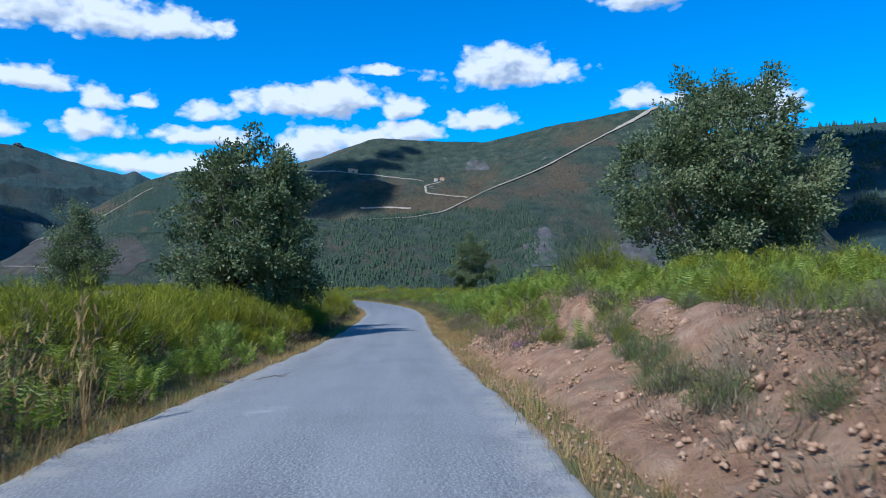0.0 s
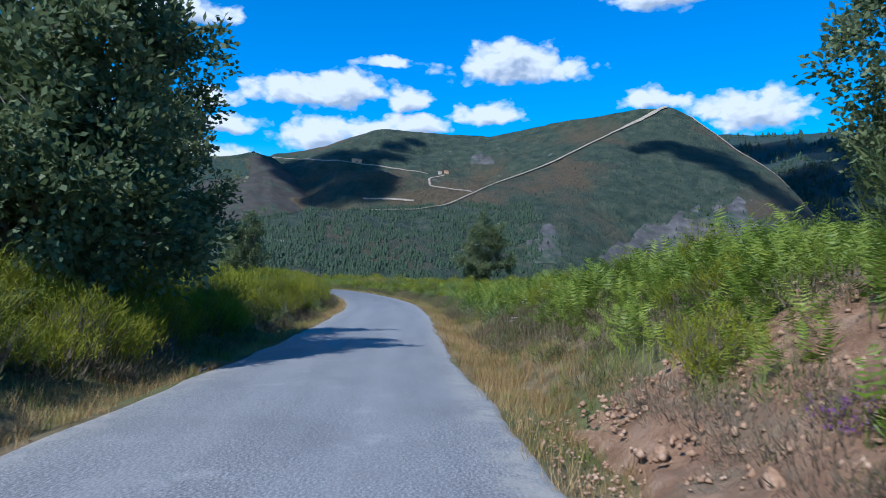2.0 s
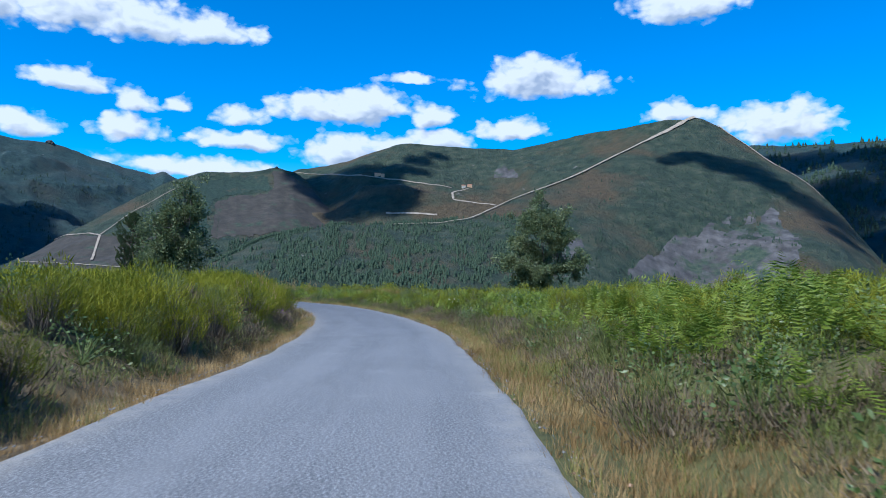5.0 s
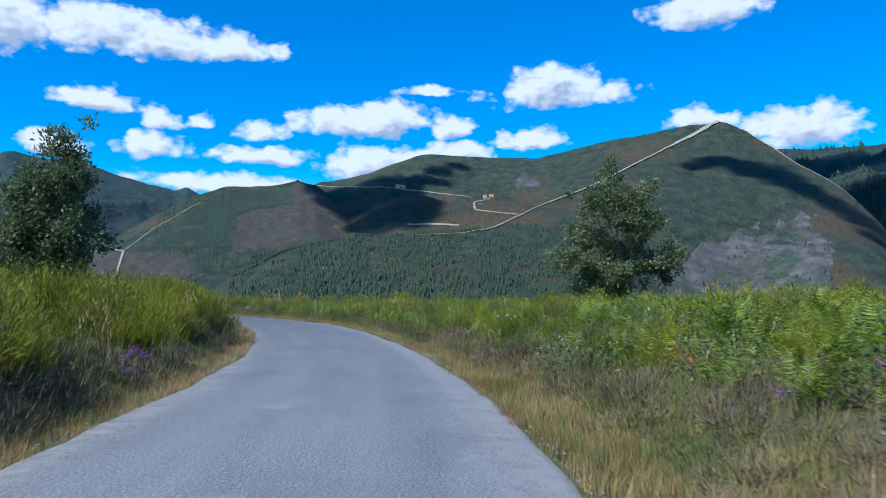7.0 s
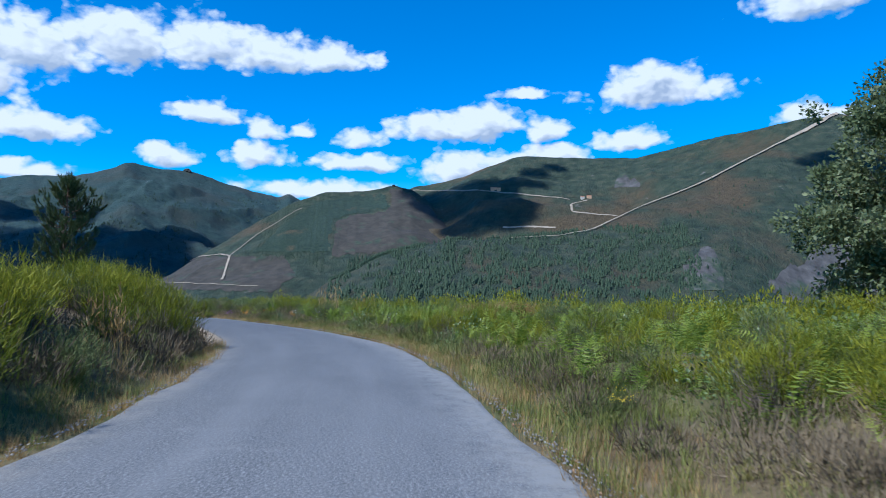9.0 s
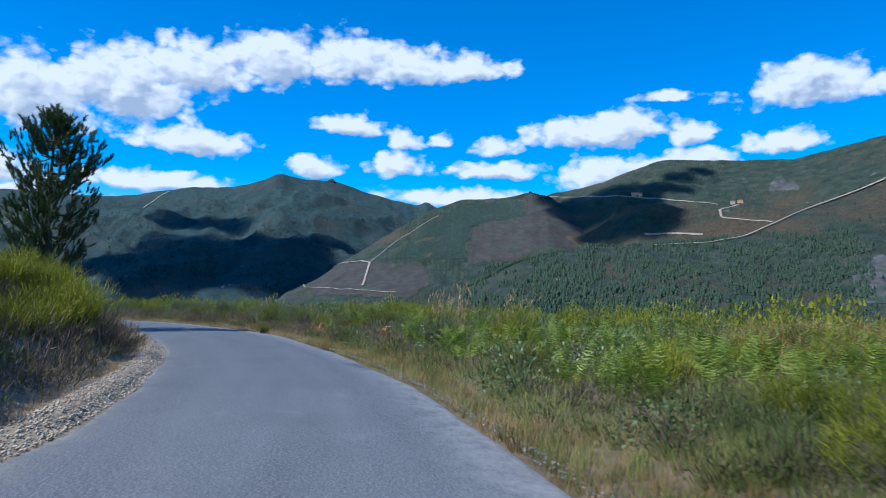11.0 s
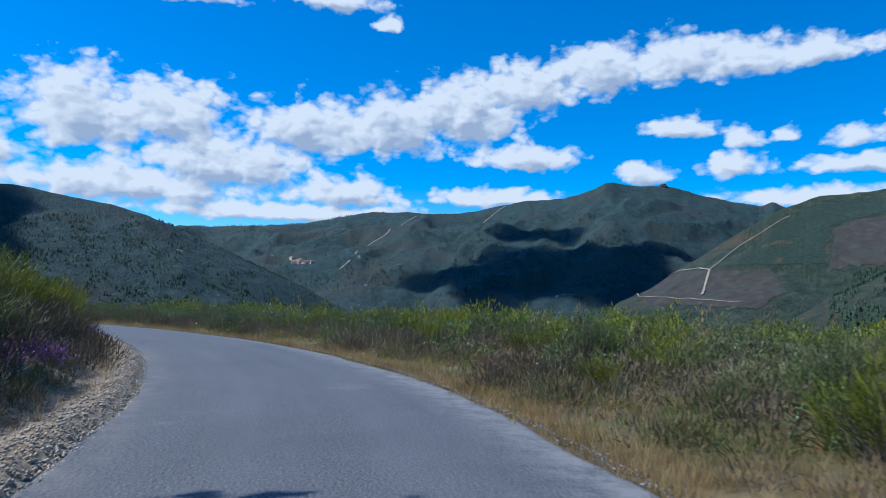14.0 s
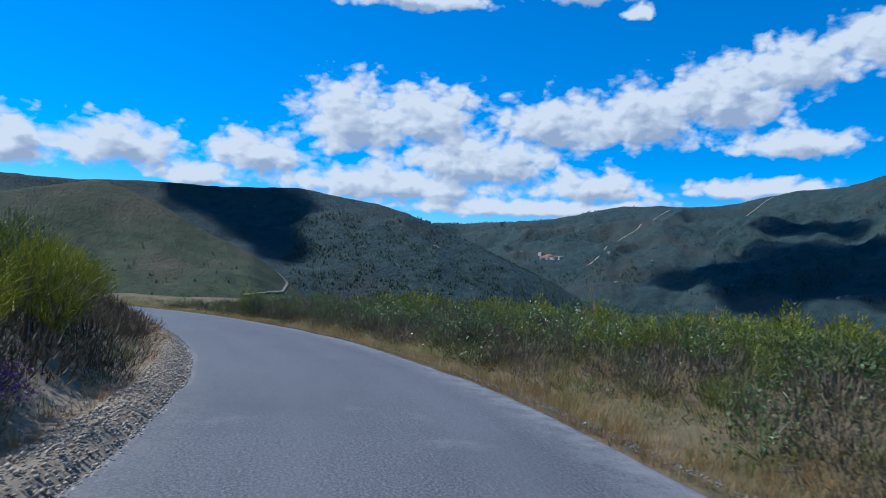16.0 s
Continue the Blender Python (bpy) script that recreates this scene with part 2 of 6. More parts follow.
def foliage(name, cols, rough=0.55, through=0.35, specular=0.4, vary=0.25):
    """Leaves and blades: each island its own tone, light shines through."""
    m = bpy.data.materials.new(name)
    m.use_nodes = True
    nt = m.node_tree
    N, L = nt.nodes.new, nt.links.new
    b = nt.nodes["Principled BSDF"]
    b.inputs["Roughness"].default_value = rough
    b.inputs["Specular IOR Level"].default_value = specular
    geo, info = N("ShaderNodeNewGeometry"), N("ShaderNodeObjectInfo")
    tc, n = N("ShaderNodeTexCoord"), N("ShaderNodeTexNoise")
    n.inputs["Scale"].default_value, n.inputs["Detail"].default_value = 0.8, 4
    L(tc.outputs["Object"], n.inputs["Vector"])
    a = N("ShaderNodeMath")
    a.operation = "MULTIPLY_ADD"
    a.inputs[1].default_value = 0.36
    L(geo.outputs["Random Per Island"], a.inputs[0])
    k = N("ShaderNodeMath")
    k.operation = "MULTIPLY_ADD"
    k.inputs[1].default_value = vary
    L(info.outputs["Random"], k.inputs[0])
    s = N("ShaderNodeMath")
    s.operation = "MULTIPLY_ADD"
    s.inputs[1].default_value, s.inputs[2].default_value = 1.7, -0.55
    L(n.outputs["Fac"], s.inputs[0])
    L(s.outputs[0], k.inputs[2])
    L(k.outputs[0], a.inputs[2])
    r = ramp_node(nt, cols)
    L(a.outputs[0], r.inputs[0])
    L(r.outputs[0], b.inputs["Base Color"])
    tr, mx = N("ShaderNodeBsdfTranslucent"), N("ShaderNodeMixShader")
    L(r.outputs[0], tr.inputs["Color"])
    mx.inputs[0].default_value = through
    L(b.outputs[0], mx.inputs[1])
    L(tr.outputs[0], mx.inputs[2])
    L(mx.outputs[0], nt.nodes["Material Output"].inputs[0])
    return m


def asphalt():
    """Worn chip-seal: chips, dusty patches, streaks along the way, paler wheel paths; darkened towards the bend, for a
    coarser seal there and for the turned sun angle, put into the colour.
    """
    m = bpy.data.materials.new("worn_asphalt")
    m.use_nodes = True
    nt = m.node_tree
    N, L = nt.nodes.new, nt.links.new
    b = nt.nodes["Principled BSDF"]
    b.inputs["Roughness"].default_value, b.inputs["Specular IOR Level"].default_value = 0.72, 0.4
    uv, mp = N("ShaderNodeUVMap"), N("ShaderNodeMapping")
    mp.inputs["Scale"].default_value = (1.0, 0.10, 1)
    L(uv.outputs[0], mp.inputs[0])

    def tex(vec, s, d, r=0.6):
        n = N("ShaderNodeTexNoise")
        n.inputs["Scale"].default_value, n.inputs["Detail"].default_value, n.inputs["Roughness"].default_value = s, d, r
        L(vec, n.inputs["Vector"])
        return n.outputs["Fac"]

    def mix(kind, fac, c1, c2):
        x = N("ShaderNodeMixRGB")
        x.blend_type = kind
        for i, v in enumerate((fac, c1, c2)):
            if isinstance(v, (float, tuple)):
                x.inputs[i].default_value = v
            else:
                L(v, x.inputs[i])
        return x.outputs[0]

    def span(v, lo, hi, a=0.0, z=1.0):
        x = N("ShaderNodeMapRange")
        for k, w in (("From Min", lo), ("From Max", hi), ("To Min", a), ("To Max", z)):
            x.inputs[k].default_value = w
        L(v, x.inputs["Value"])
        return x.outputs[0]
    chips = ramp_node(nt, [(0.38, (0.038, 0.039, 0.044)), (0.5, (0.130, 0.132, 0.140)), (0.60, (0.38, 0.38, 0.38))])
    L(tex(uv.outputs[0], 38, 6, 0.8), chips.inputs[0])
    col = chips.outputs[0]
    col = mix("MIX", span(tex(mp.outputs[0], 1.6, 6), 0.42, 0.72, 0.0, 0.4), col, (0.25, 0.25, 0.26, 1))
    col = mix("MIX", span(tex(uv.outputs[0], 20, 4, 0.75), 0.58, 0.68, 0.0, 0.5), col, (0.34, 0.335, 0.33, 1))
    col = mix("MULTIPLY", span(tex(uv.outputs[0], 14, 4, 0.75), 0.42, 0.32, 0.0, 0.5), col, (0.5, 0.5, 0.52, 1))
    col = mix("MIX", span(tex(uv.outputs[0], 0.45, 5), 0.5, 0.72, 0.0, 0.5), col, (0.11, 0.11, 0.115, 1))
    col = mix("MIX", span(tex(uv.outputs[0], 0.8, 6, 0.7), 0.60, 0.72, 0.0, 0.6), col, (0.33, 0.325, 0.32, 1))
    sp = N("ShaderNodeSeparateXYZ")
    L(uv.outputs[0], sp.inputs[0])
    ab = N("ShaderNodeMath")
    ab.operation = "ABSOLUTE"
    L(sp.outputs[0], ab.inputs[0])
    wheel = N("ShaderNodeMath")
    wheel.operation = "PINGPONG"
    wheel.inputs[1].default_value = 0.8
    L(ab.outputs[0], wheel.inputs[0])
    col = mix("MIX", span(wheel.outputs[0], 0.35, 0.8, 0.0, 0.28), col, (0.23, 0.23, 0.235, 1))
    edge = N("ShaderNodeMath")
    edge.operation = "MULTIPLY"
    L(span(ab.outputs[0], 1.72, 2.15, 0.0, 0.8), edge.inputs[0])
    L(span(tex(uv.outputs[0], 2.2, 6, 0.75), 0.42, 0.62, 0.0, 1.0), edge.inputs[1])
    col = mix("MIX", edge.outputs[0], col, (0.31, 0.285, 0.25, 1))
    # darker into the bend: coarser seal, plus the turned sun angle as colour
    col = mix("MULTIPLY", span(sp.outputs[1], 85, 140), col, (0.55, 0.55, 0.57, 1))
    # loose pale grit along the outer edge of the bend
    grit = N("ShaderNodeMath")
    grit.operation = "MULTIPLY"
    L(span(sp.outputs[0], 1.35, 2.0, 0.0, 1.0), grit.inputs[0])
    L(span(tex(uv.outputs[0], 2.6, 8, 0.85), 0.42, 0.56, 0.0, 0.85), grit.inputs[1])
    bend = N("ShaderNodeMath")
    bend.operation = "MULTIPLY"
    L(grit.outputs[0], bend.inputs[0])
    L(span(sp.outputs[1], 60, 100), bend.inputs[1])
    col = mix("MIX", bend.outputs[0], col, (0.225, 0.22, 0.217, 1))
    L(col, b.inputs["Base Color"])
    bp = N("ShaderNodeBump")
    bp.inputs["Strength"].default_value, bp.inputs["Distance"].default_value = 0.16, 0.006
    L(tex(uv.outputs[0], 75, 5, 0.8), bp.inputs["Height"])
    L(bp.outputs[0], b.inputs["Normal"])
    return m


M_ASPHALT = asphalt()
M_GROUND = surface("dry_soil", [(0.3, (0.075, 0.054, 0.030)), (0.5, (0.138, 0.100, 0.056)), (0.7, (0.225, 0.168, 0.098))], scale=2.0, bump=0.8, bump_scale=9,
                   bump_dist=0.06, patch=[(0.3, (0.060, 0.064, 0.022)), (0.7, (0.115, 0.112, 0.042))], patch_scale=0.14, patch_range=(0.42, 0.56))
M_EARTH = surface("red_earth", [(0.25, (0.19, 0.098, 0.055)), (0.5, (0.36, 0.205, 0.122)), (0.75, (0.50, 0.33, 0.215))], scale=2.5, bump=1.0, bump_scale=14,
                  bump_dist=0.13, patch=[(0.3, (0.17, 0.125, 0.08)), (0.7, (0.30, 0.225, 0.145))], patch_scale=0.9, patch_range=(0.52, 0.66))
M_GRAVEL = surface("pale_gravel", [(0.3, (0.13, 0.10, 0.072)), (0.5, (0.22, 0.175, 0.125)), (0.7, (0.32, 0.26, 0.19))], scale=9, bump=0.6, bump_scale=45, bump_dist=0.012)
M_STONE = surface("broken_stone", [(0.3, (0.30, 0.225, 0.155)), (0.5, (0.44, 0.35, 0.26)), (0.7, (0.58, 0.49, 0.385))], scale=5, bump=0.5, bump_scale=25, bump_dist=0.01)
# heath green with some extra blue that stands in for haze
HAZY_HEATH = [(0.32, (0.017, 0.031, 0.022)), (0.5, (0.036, 0.054, 0.036)), (0.68, (0.068, 0.077, 0.050))]
BROWN = [(0.3, (0.060, 0.046, 0.028)), (0.7, (0.098, 0.074, 0.043))]
# dull patches, cooled to carry the distance haze in their colour
HAZE_DULL = [(0.3, (0.026, 0.038, 0.036)), (0.7, (0.046, 0.054, 0.046))]
ROCKY = [(0.3, (0.14, 0.12, 0.11)), (0.7, (0.30, 0.27, 0.25))]
M_HILL = surface("heath_slope", HAZY_HEATH, scale=0.035, bump=1.0, bump_scale=0.07, bump_dist=15, patch=[(BROWN, 0.0032, (0.5, 0.62)), (ROCKY, 0.012, (0.68, 0.72))], detail=10)
# blue of haze and navy cloud shade put into this green base colour
M_HILL_HAZE = surface("haze_blue_slope", [(0.3, (0.010, 0.028, 0.030)), (0.5, (0.021, 0.046, 0.046)), (0.7, (0.038, 0.064, 0.058))], scale=0.04, bump=1.0, bump_scale=0.1,
                       bump_dist=9, patch=[(HAZE_DULL, 0.004, (0.48, 0.64)), (ROCKY, 0.015, (0.70, 0.73))], detail=10)
M_HILL_SUN = surface("grassy_slope", [(0.3, (0.019, 0.030, 0.013)), (0.5, (0.034, 0.048, 0.018)), (0.7, (0.055, 0.067, 0.027))], scale=0.03, bump=0.8, bump_scale=0.1,
                     bump_dist=7, patch=[(BROWN, 0.005, (0.5, 0.7))], detail=10)
M_ROCK = surface("grey_cliff", [(0.3, (0.034, 0.032, 0.033)), (0.5, (0.068, 0.064, 0.064)), (0.7, (0.120, 0.113, 0.112))], scale=0.045, bump=1.0, bump_scale=0.07, bump_dist=3.5, patch=[(HAZY_HEATH, 0.016, (0.50, 0.60))],
                 stretch=(1, 1, 0.35))
M_TRACK = surface("bare_track", [(0.3, (0.20, 0.165, 0.13)), (0.7, (0.35, 0.295, 0.235))], scale=0.1, bump=0)

# ---------------------------------------------------------------- the lie of the land
# the road's middle line: x, y, z, width
ROAD = [ (0.67, -30.01, 0.9, 4.4), (0.22, -22.02, 0.66, 4.43), (-0.23, -14.03, 0.42, 4.47), (-0.68, -6.05, 0.18, 4.5), (-1.13, 1.94, -0.08, 4.53),
        (-1.66, 9.92, -0.45, 4.56), (-2.28, 17.89, -0.87, 4.59), (-2.8, 25.86, -1.23, 4.6), (-3.37, 33.84, -1.55, 4.59), (-3.89, 41.84, -1.76, 4.49),
        (-4.38, 49.81, -1.87, 4.46), (-5.1, 57.72, -2.02, 4.47), (-6.09, 65.61, -2.18, 4.74), (-7.56, 73.43, -2.3, 4.68), (-9.56, 81.07, -2.35, 4.52),
        (-12.16, 88.55, -2.37, 4.48), (-15.47, 95.67, -2.41, 4.54), (-19.83, 102.3, -2.42, 4.34), (-25.09, 108.29, -2.4, 4.2), (-31.1, 113.56, -2.35,
        4.36), (-38.0, 117.7, -2.32, 4.4), (-45.45, 120.72, -2.34, 4.56), (-53.29, 122.48, -2.34, 4.27), (-61.33, 122.83, -2.34, 4.12), (-69.29,
        121.87, -2.34, 4.07), (-76.98, 119.57, -2.34, 4.08), (-84.14, 115.97, -2.34, 4.09), (-90.57, 111.19, -2.34, 4.1) ]
RD = np.array(ROAD)
_k = np.concatenate([[0], np.cumsum(np.hypot(*np.diff(RD[:, :2], axis=0).T))])
ROAD_LEN = _k[-1]


def catmull(keys, vals, q):
    """Smooth curve through the rows of vals at keys."""
    i = np.clip(np.searchsorted(keys, q, side="right") - 1, 0, len(keys) - 2)
    t = ((q - keys[i]) / (keys[i + 1] - keys[i]))[:, None]
    p0, p1, p2, p3 = vals[np.maximum(i - 1, 0)], vals[i], vals[i + 1], vals[np.minimum(i + 2, len(vals) - 1)]
    return 0.5 * (2 * p1 + (p2 - p0) * t + (2 * p0 - 5 * p1 + 4 * p2 - p3) * t * t + (3 * p1 - p0 - 3 * p2 + p3) * t ** 3)


RS = np.arange(0, ROAD_LEN, 0.5)
RP = catmull(_k, RD, RS)
_t = np.gradient(RP[:, :2], axis=0)
_t /= np.linalg.norm(_t, axis=1)[:, None]
RN = np.c_[_t[:, 1], -_t[:, 0]]          # to the right


def along(xy):
    """For places (n, 2): the way along the road, the way to its right, and the road's height and half width there."""
    xy = np.asarray(xy, float)
    idx = np.empty(len(xy), int)
    for a in range(0, len(xy), 20000):
        q = xy[a:a + 20000]
        idx[a:a + 20000] = ((q[:, None, :] - RP[None, ::2, :2]) ** 2).sum(2).argmin(1) * 2
    d = xy - RP[idx, :2]
    side = (d * RN[idx]).sum(1)
    fwd = -d[:, 0] * RN[idx, 1] + d[:, 1] * RN[idx, 0]
    far = np.linalg.norm(d, axis=1)
    l = np.where(np.abs(fwd) < 1.5, side, far * np.where(side < 0, -1, 1))
    s = np.clip(RS[idx] + np.clip(fwd, -1, 1), 0, RS[-1])
    return s, l, np.interp(s, RS, RP[:, 2]), np.interp(s, RS, RP[:, 3]) / 2


BANK_RIGHT = ([0, 30, 42, 52, 60, 70, 80, 95, 110, 130, 220], [1.2, 1.2, 1.5, 2.3, 2.8, 1.9, 1.3, 1.35, 0.9, 0.45, 0.25])
BANK_LEFT = ([0, 40, 70, 100, 120, 135, 150, 180, 220], [0.95, 0.95, 0.95, 1.0, 1.1, 1.4, 1.5, 1.5, 1.2])


def land(xy):
    """The ground's height."""
    xy = np.asarray(xy, float)
    s, l, z, hw = along(xy)
    e = np.abs(l) - hw
    right = l > 0
    # an eroded step near the start, an even slope further on
    step = 0.2 * smooth(0.7, 2.2, e) + 0.5 * smooth(2.0, 3.3, e + vnoise(xy, 1.6, 71, 3) * 0.7) + 0.3 * smooth(3.4, 13.0, e)
    even = 0.6 * smooth(0.8, 4.0, e) + 0.4 * smooth(4.0, 13.0, e)
    k = smooth(46, 58, s)
    rise = step * (1 - k) + even * k
    bank = np.where(right, np.interp(s, *BANK_RIGHT) * rise, np.interp(s, *BANK_LEFT) * smooth(0.5, 3.5, e))
    ditch = -0.10 * smooth(0, 0.5, e) * (1 - smooth(0.7, 1.6, e))
    n = vnoise(xy, 5.0, 3) * 0.25 * smooth(0.6, 4, e) + vnoise(xy, 1.2, 5, 3) * 0.10 * smooth(0.3, 1.5, e)
    # a low heap of broken stone along the inside of the bend
    heap = np.where(right, 0, 0.13 * smooth(128, 136, s) * (1 - smooth(196, 204, s)) * smooth(0.02, 0.3, e) * (1 - smooth(0.45, 0.95, e)))
    start = np.where(right, np.interp(s, [0, 100, 130, 220], [34, 30, 14, 12]), 32)
    d = np.maximum(e - start, 0)
    drop = -0.05 * d - 0.10 * np.maximum(d - 25, 0) - 0.06 * np.maximum(d - 150, 0)
    drop = np.maximum(drop, -150 + 0.02 * drop)
    return z + bank + ditch * np.where(right, 1, 1 - smooth(126, 134, s)) + heap + n + drop - 0.06 * (1 - smooth(-0.6, 0.15, e)) + vnoise(xy, 90, 9) * np.clip(d / 80, 0, 1) * 6


def graded(lo, hi, step, far, growth=1.13):
    a = list(np.arange(lo, hi + 1e-6, step))
    g, v = step, a[-1]
    while v < far:
        g *= growth
        v += g
        a.append(v)
    g, v = step, a[0]
    while v > -far:
        g *= growth
        v -= g
        a.insert(0, v)
    return np.array(a)


gx, gy = graded(-70, 20, 0.65, 5000, 1.16), graded(-5, 135, 0.65, 5000, 1.16)
GX, GY = np.meshgrid(gx, gy, indexing="ij")
gxy = np.c_[GX.ravel(), GY.ravel()]
# the sheet dips under the finer strips along the road
_, _l, _, _hw = along(gxy)
gz = land(gxy) - 0.18 * (1 - smooth(1.9, 3.0, np.abs(_l) - _hw))
ground = new("ground", mesh_from("ground", np.c_[gxy, gz], grid_faces(len(gx), len(gy))[:, ::-1][:, [3, 2, 1, 0]], M_GROUND, True))
tagged(ground, "dry stony soil with patches of low green growth", "ground", kind="structure")


def build_road():
    cols = np.array([-1.06, -1.0, -0.97, -0.9, -0.7, -0.45, -0.2, 0, 0.2, 0.45, 0.7, 0.9, 0.97, 1.0, 1.06])
    c = RP[:, None, :2] + RN[:, None, :] * (RP[:, 3] / 2)[:, None, None] * cols[None, :, None]
    # ragged edges
    for side in (0, 1, 2, -1, -2, -3):
        w = vnoise(np.c_[RS, np.full(len(RS), 7.0 if side >= 0 else 31.0)], 1.7, 4, 4) * 0.16 + vnoise(np.c_[RS, np.full(len(RS), 3.0 if side >= 0 else 9.0)], 9, 2, 2) * 0.12
        c[:, side] += RN * (w * (1 if side < 0 else -1))[:, None]
    p = c.reshape(-1, 2)
    z = np.repeat(RP[:, 2], len(cols)) + np.tile(0.05 * (1 - cols ** 2), len(RS)) + vnoise(p, 3.0, 8, 3) * 0.012
    edge = np.tile(np.abs(cols) > 1.03, len(RS))
    z = np.where(edge, z - 0.10, z)
    f = grid_faces(len(RS), len(cols))[:, ::-1]
    me = mesh_from("road", np.c_[p, z + 0.02], f, M_ASPHALT, True)
    # metres across and along
    flat = np.c_[np.tile(cols, len(RS)) * np.repeat(RP[:, 3] / 2, len(cols)), np.repeat(RS, len(cols))]
    me.uv_layers.new(name="way").data.foreach_set("uv", flat[f.ravel()].astype(np.float32).ravel())
    ob = new("road", me)
    tagged(ob, "narrow worn grey asphalt road with crumbling edges", "road", kind="structure")


build_road()


def shoulder(name, side, s_range, material, label):
    """A strip of ground beside the road, from its edge to where the broad sheet takes over."""
    s = np.arange(*s_range, 0.2)
    e = np.array([-0.25, -0.05, 0.08, 0.2, 0.33, 0.46, 0.6, 0.75, 0.9, 1.05, 1.2, 1.4, 1.6, 1.85, 2.1, 2.35, 2.6, 2.9, 3.1])
    q = [np.interp(s, RS, a) for a in (*RP[:, :2].T, *RN.T, RP[:, 3])]
    p = np.stack(q[:2], 1)[:, None] + np.stack(q[2:4], 1)[:, None] * (side * (q[4][:, None] / 2 + e[None]))[..., None]
    xy = p.reshape(-1, 2)
    z = land(xy) + vnoise(xy, 0.6, 61, 3) * 0.014 - np.tile(0.3 * smooth(2.8, 3.1, e), len(s))
    f = grid_faces(len(s), len(e))
    ob = new(name, mesh_from(name, np.c_[xy, z], f[:, ::-1] if side > 0 else f, material, True))
    tagged(ob, label, "verge", kind="structure")


shoulder("verge", 1, (0, 216), M_GROUND, "dusty dry shoulder with sparse growth")
shoulder("verge", -1, (0, 130), M_GROUND, "dusty dry shoulder with sparse growth")
shoulder("verge", -1, (129.7, 216), M_GRAVEL, "pale gravelly shoulder heaped along the bend")


# ---------------------------------------------------------------- mountains
def mountain(name, label, eye, crest, foot, base, material, seed, rough=30, bend=0.85, nu=220, nv=60, gullies=1.0):
    """A ridge. crest: azimuth, elevation (degrees from eye) and distance of points along its top; the face runs down to the foot's distance and height."""
    c = np.array(crest, float)
    c = c[c[:, 0].argsort()]
    a = np.linspace(c[0, 0], c[-1, 0], nu)
    cr = np.c_[a, np.interp(a, c[:, 0], c[:, 1]), np.interp(a, c[:, 0], c[:, 2])]
    ker = np.array([1, 2, 3, 2, 1]) / 9
    for col in (1, 2):
        cr[:, col] = np.convolve(np.pad(cr[:, col], 2, mode="edge"), ker, mode="valid")
    top = eye[2] + cr[:, 2] * np.tan(np.radians(cr[:, 1]))
    top += vnoise(np.c_[a * 8, np.zeros(nu)], 5, seed, 5) * cr[:, 2] * 0.0012
    v = np.concatenate([np.linspace(-0.5, 0, 8)[:-1], np.linspace(0, 1, nv)])
    A, V = np.meshgrid(a, v, indexing="ij")
    TOP, D = top[:, None], cr[:, 2][:, None]
    dist = np.where(V < 0, D * (1 - V * 0.5), D + (D * foot - D) * V)
    fall = np.where(V < 0, np.abs(V) ** 1.4 * 1.2, np.clip(V, 0, 1) ** bend)
    z = TOP + (base - TOP) * fall
    az = np.radians(A)
    X, Y = eye[0] - np.sin(az) * dist, eye[1] + np.cos(az) * dist
    flat = np.c_[X.ravel(), Y.ravel()]
    warp = np.c_[vnoise(flat, 420, seed + 5, 3), vnoise(flat, 420, seed + 6, 3)] * 160
    big = 1 - 2 * np.abs(vnoise(flat + warp, 640, seed + 2, 3).reshape(A.shape))
    mid = 1 - 2 * np.abs(vnoise(flat + warp, 230, seed + 3, 4).reshape(A.shape))
    small = vnoise(flat, 70, seed + 1, 4).reshape(A.shape)
    amp = np.sin(np.clip(V, 0, 1) ** 0.8 * np.pi) ** 0.8 * rough
    z = z + amp * (big * 1.3 + mid * 0.7 * gullies) + small * np.clip(V * 6, 0, 1) * rough * 0.12
    P = np.stack([X, Y, z], -1)
    ob = new(name, mesh_from(name, P.reshape(-1, 3), grid_faces(*A.shape), material, True))
    tagged(ob, label, "mountain")
    return ob, P, a, v


def on_face(m, az, v, lift=0.0):
    """A place on a mountain's face at an azimuth and a share of the way down."""
    _, P, a, vv = m
    i, j = np.interp(az, a, np.arange(len(a))), np.interp(v, vv, np.arange(len(vv)))
    i0, j0 = np.minimum(i.astype(int), len(a) - 2), np.minimum(j.astype(int), len(vv) - 2)
    fi, fj = (i - i0)[:, None], (j - j0)[:, None]
    q = P[i0, j0] * (1 - fi) * (1 - fj) + P[i0 + 1, j0] * fi * (1 - fj) + P[i0, j0 + 1] * (1 - fi) * fj + P[i0 + 1, j0 + 1] * fi * fj
    q[:, 2] += lift
    return q


